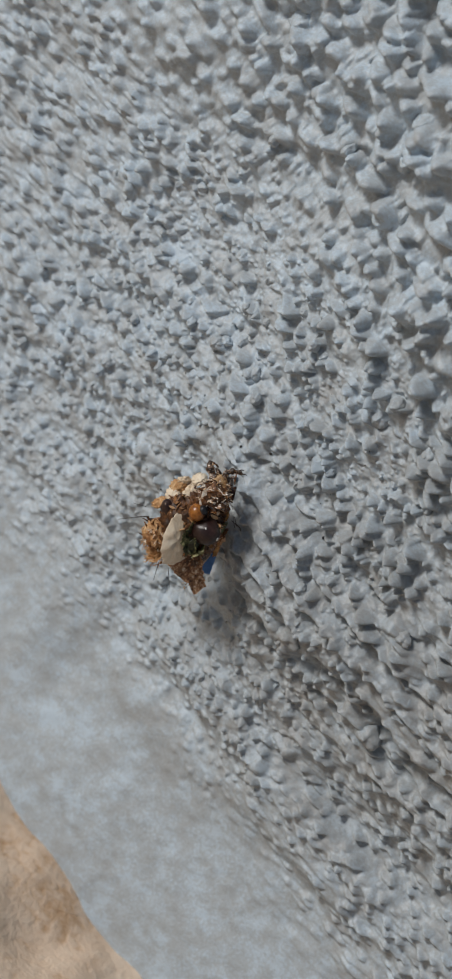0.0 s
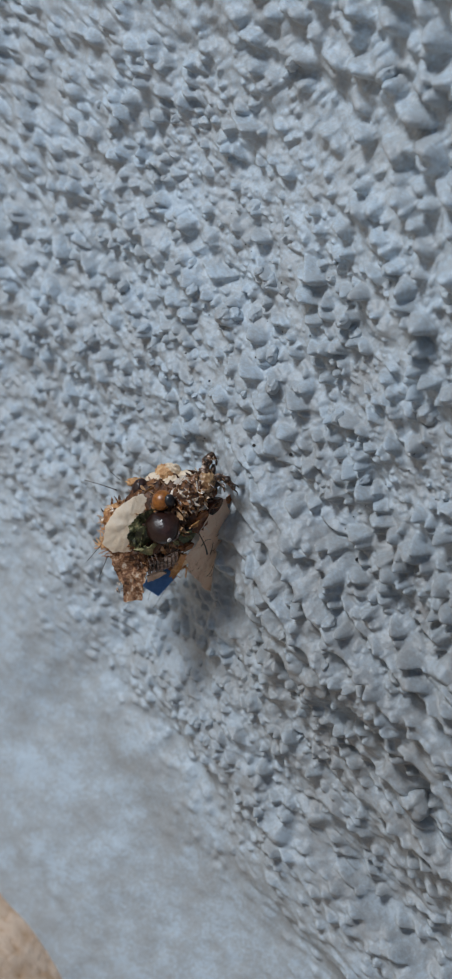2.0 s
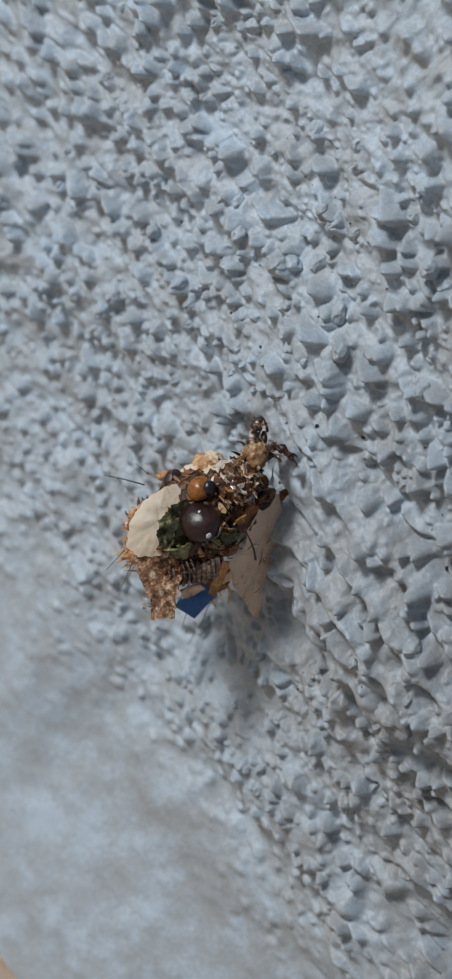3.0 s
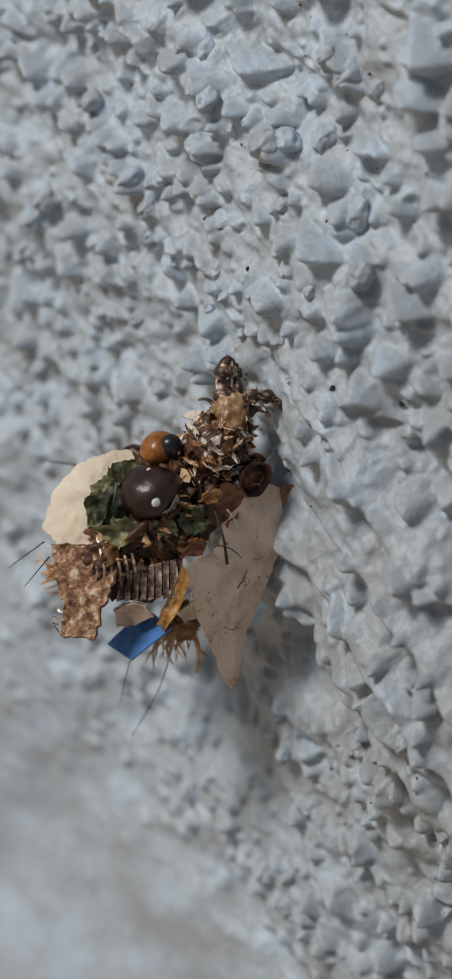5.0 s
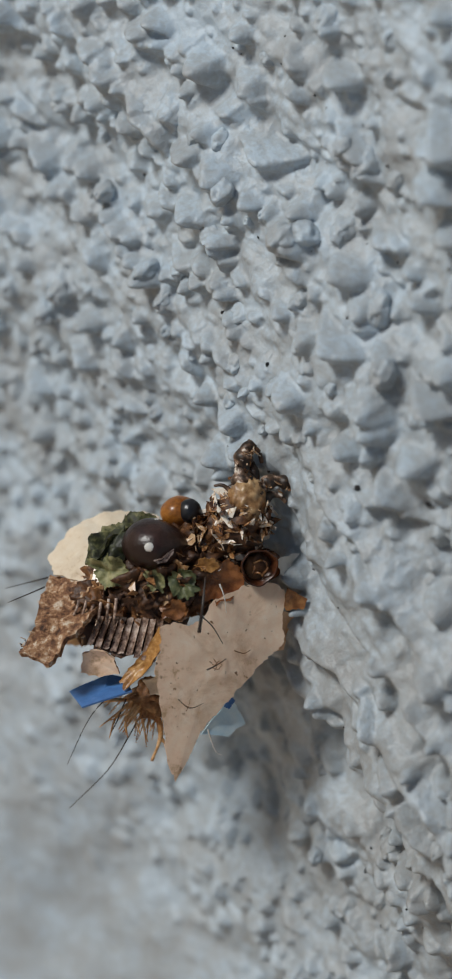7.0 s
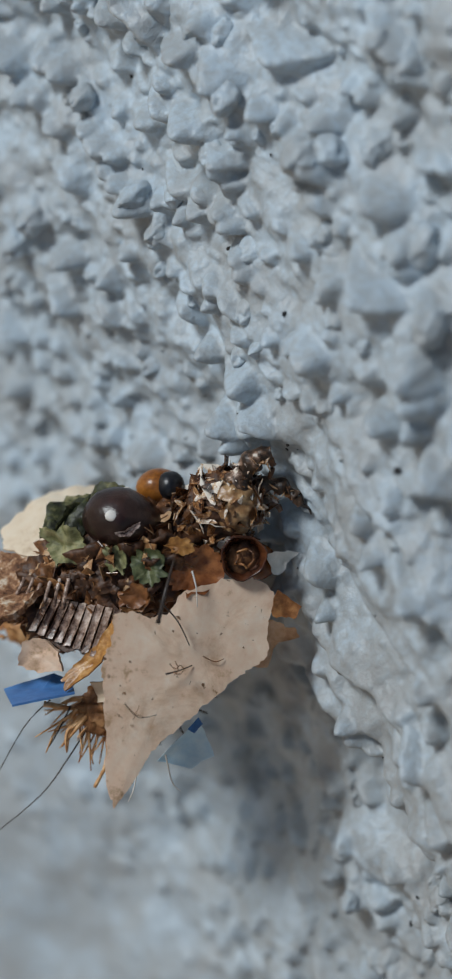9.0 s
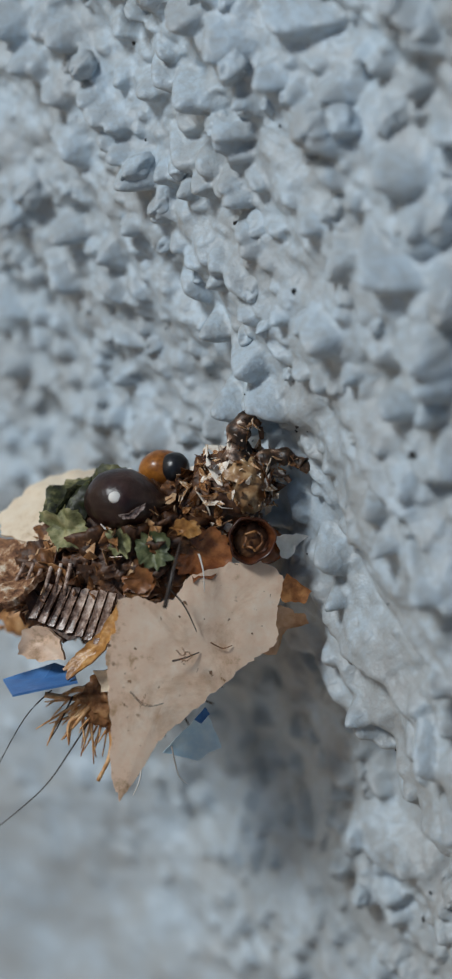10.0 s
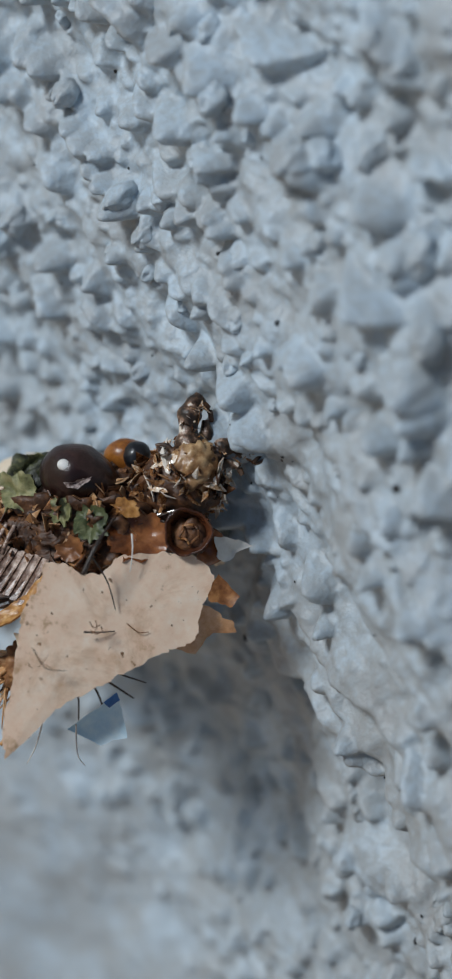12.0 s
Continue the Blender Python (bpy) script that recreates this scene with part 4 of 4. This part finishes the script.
for k, c in enumerate(((1.24, 0.62, -2.50), (2.08, 0.55, -2.16), (0.50, 0.62, -2.99), (1.56, 0.72, -1.49), (2.53, 0.52, -1.42), (1.67, 0.66, -2.34))):
    part("tan_crumb", blob(c, (0.52, 0.22, 0.46), (rng.uniform(0, 30), 0, rng.uniform(0, 180)), 0.34, 2.2, 40 + k, 4), CREAM if k in (0, 1, 3, 4) else TAN, larva, "pale tan crumb")

scatter(larva, (-3.20, -1.00, -0.20), (0.42, 0.36, 0.16), 46, 0.06, 0.15, 30, PALE_SPLINTERS)

# the head sways on the neck: its own axes, the front along +y
head = part("head", blob((0.05, 0.32, 0.12), (0.46, 0.62, 0.40), (0, 0, 10), 0.22, 1.8, 50, 4), HEADM, larva, "tan head with jaws and forelegs")
cam.data.dof.focus_object = head  # the lens stays focused on the head
foreleg = part("foreleg", strand([(0.0, 0.45, 0.05), (-0.18, 0.95, 0.10), (-0.22, 1.45, 0.10), (-0.08, 1.72, 0.02)], 0.27, 0.19, 12, 0.9, 3, 8), STRIPE, head, "foreleg banded dark brown and white")
part("claw", strand([(-0.10, 1.62, 0.05), (0.12, 1.55, 0.0), (0.24, 1.30, -0.08)], 0.10, 0.05, 7, 0.3, 4), CORE, foreleg)
part("foreleg", strand([(0.15, 0.45, 0.0), (0.22, 0.85, -0.05), (0.10, 1.30, 0.0)], 0.16, 0.08, 8, 0.5, 5), STRIPE, head, "foreleg banded dark brown and white")
leg = part("middle_leg", strand([(0.22, 0.38, 0.05), (0.55, 0.80, 0.05), (0.93, 0.86, 0.0), (1.26, 0.72, -0.05), (1.42, 0.54, -0.05)], 0.20, 0.09, 10, 0.9, 6, 8), STRIPE, head, "middle leg banded brown and white")
part("claw", strand([(1.40, 0.57, -0.05), (1.58, 0.52, -0.10), (1.66, 0.40, -0.12)], 0.05, 0.015, 5), HAIR, leg)
part("claw", strand([(1.22, 0.76, -0.02), (1.46, 0.80, -0.05), (1.60, 0.72, -0.08)], 0.05, 0.015, 5), HAIR, leg)
part("hind_leg", strand([(0.28, 0.22, 0.05), (0.62, 0.50, -0.05), (0.88, 0.52, -0.10), (1.04, 0.36, -0.10)], 0.16, 0.06, 10, 0.9, 7, 8), STRIPE, head, "hind leg banded brown and white")
part("jaw", strand([(-0.25, 0.40, 0.1), (-0.55, 0.62, 0.15), (-0.78, 0.60, 0.1)], 0.08, 0.03, 6, 0.2, 8), STRIPE, head, "curved jaw")
scatter(head, (0.08, 0.28, -0.14), (0.60, 0.70, 0.40), 60, 0.08, 0.26, 0, PALE_SPLINTERS)
scatter(leg, (0.80, 0.78, 0.0), (0.46, 0.18, 0.16), 34, 0.07, 0.18)
scatter(foreleg, (-0.12, 1.1, 0.08), (0.24, 0.55, 0.22), 46, 0.08, 0.2, 0, PALE_SPLINTERS)


def motions():
    walk(larva, [
        (0.0, pose(0.00600, -0.00230, 0.03271, 47.6, -57.2, 151.0)),
        (0.5, pose(0.00582, -0.00230, 0.03262, 47.9, -57.8, 148.2)),
        (1.0, pose(0.00594, -0.00230, 0.03275, 47.4, -56.8, 147.1)),
        (1.5, pose(0.00503, -0.00230, 0.03207, 56.4, -57.7, 129.4)),
        (1.6, pose(0.00501, -0.00230, 0.03205, 56.5, -57.4, 129.2)),
        (1.8, pose(0.00376, -0.00230, 0.03132, 71.9, -56.1, 99.8)),
        (2.0, pose(0.00372, -0.00230, 0.03130, 71.6, -55.5, 99.9)),
        (2.5, pose(0.00353, -0.00230, 0.03131, 64.8, -56.4, 101.6)),
        (3.0, pose(0.00357, -0.00230, 0.03123, 64.2, -49.4, 100.3)),
        (3.5, pose(0.00312, -0.00230, 0.03136, 67.7, -48.5, 93.5)),
        (5.5, pose(0.00238, -0.00230, 0.03142, 48.1, -30.7, 81.9)),
        (6.0, pose(0.00177, -0.00230, 0.03146, 48.7, -29.7, 72.4)),
        (6.5, pose(0.00152, -0.00230, 0.03148, 49.4, -27.8, 67.0)),
        (8.5, pose(0.00065, -0.00230, 0.03099, 45.1, -24.7, 52.8)),
        (9.0, pose(0.00050, -0.00230, 0.03092, 42.9, -24.3, 53.5)),
        (9.5, pose(0.00051, -0.00230, 0.03086, 42.0, -24.5, 52.9)),
        (10.0, pose(0.00048, -0.00230, 0.03095, 40.6, -23.8, 54.4)),
        (10.5, pose(0.00052, -0.00230, 0.03091, 39.3, -24.0, 54.5)),
        (11.0, pose(-0.00015, -0.00230, 0.03091, 39.7, -20.7, 45.7)),
        (11.5, pose(-0.00075, -0.00235, 0.03095, 40.2, -21.3, 37.3)),
        (12.0, pose(-0.00108, -0.00230, 0.03084, 38.4, -22.8, 38.5)),
    ])
    away = Matrix.Translation((0.0015, -0.0005, 0.0008)) @ pose(0, 0, 0, 30, 18, 0) @ Matrix.Translation((-0.0015, 0.0005, -0.0008)) @ pose(0, 0, -0.0004)
    rest = pose(0, 0, 0)
    walk(film, [(0.0, away), (1.0, away), (1.6, away), (1.8, rest), (2.5, rest), (12.0, rest)])
    up = pose(0, 0, 0)
    down = Matrix.Translation((0, 0.00045, 0)) @ pose(0, 0, 0, 25, 0, -38) @ Matrix.Translation((0, -0.00045, 0))
    walk(foreleg, [(0.0, up), (6.5, up), (8.3, down), (9.4, down), (9.8, down), (10.2, up), (12.0, up)])
    walk(head, [
        (0, pose(0.00238, 0.00144, 0.00020, -75.7, -50.5, -15.8)),
        (0.5, pose(0.00232, 0.00145, 0.00024, -74.9, -47.8, -15.1)),
        (1, pose(0.00240, 0.00146, 0.00017, -72.0, -47.7, -16.8)),
        (1.5, pose(0.00235, 0.00146, 0.00027, -52.7, -55.2, -35.7)),
        (2, pose(0.00242, 0.00148, 0.00024, -39.0, -49.4, -46.4)),
        (2.5, pose(0.00224, 0.00145, 0.00033, -32.4, -47.9, -51.7)),
        (3, pose(0.00278, 0.00170, 0.00007, -32.6, -43.2, -42.0)),
        (3.5, pose(0.00258, 0.00160, 0.00016, -32.3, -40.6, -44.7)),
        (5.5, pose(0.00236, 0.00179, 0.00023, -18.4, -18.6, -19.9)),
        (6, pose(0.00229, 0.00172, 0.00027, -15.9, -12.3, -15.4)),
        (6.5, pose(0.00227, 0.00179, 0.00026, -13.7, -9.4, -10.2)),
        (8.5, pose(0.00212, 0.00115, 0.00041, -10.6, -0.0, -13.6)),
        (9, pose(0.00214, 0.00114, 0.00040, -9.0, -0.7, -9.9)),
        (9.5, pose(0.00217, 0.00114, 0.00040, -8.7, -0.3, -4.1)),
        (10, pose(0.00220, 0.00114, 0.00039, -8.4, -2.0, 1.5)),
        (10.5, pose(0.00219, 0.00150, 0.00034, -5.5, -0.6, 1.5)),
        (11, pose(0.00218, 0.00152, 0.00035, -3.1, 2.0, 4.4)),
        (11.5, pose(0.00220, 0.00127, 0.00036, -1.8, 7.5, 2.8)),
        (12, pose(0.00219, 0.00141, 0.00035, 0.2, 8.0, 0.4)),
    ])


motions()
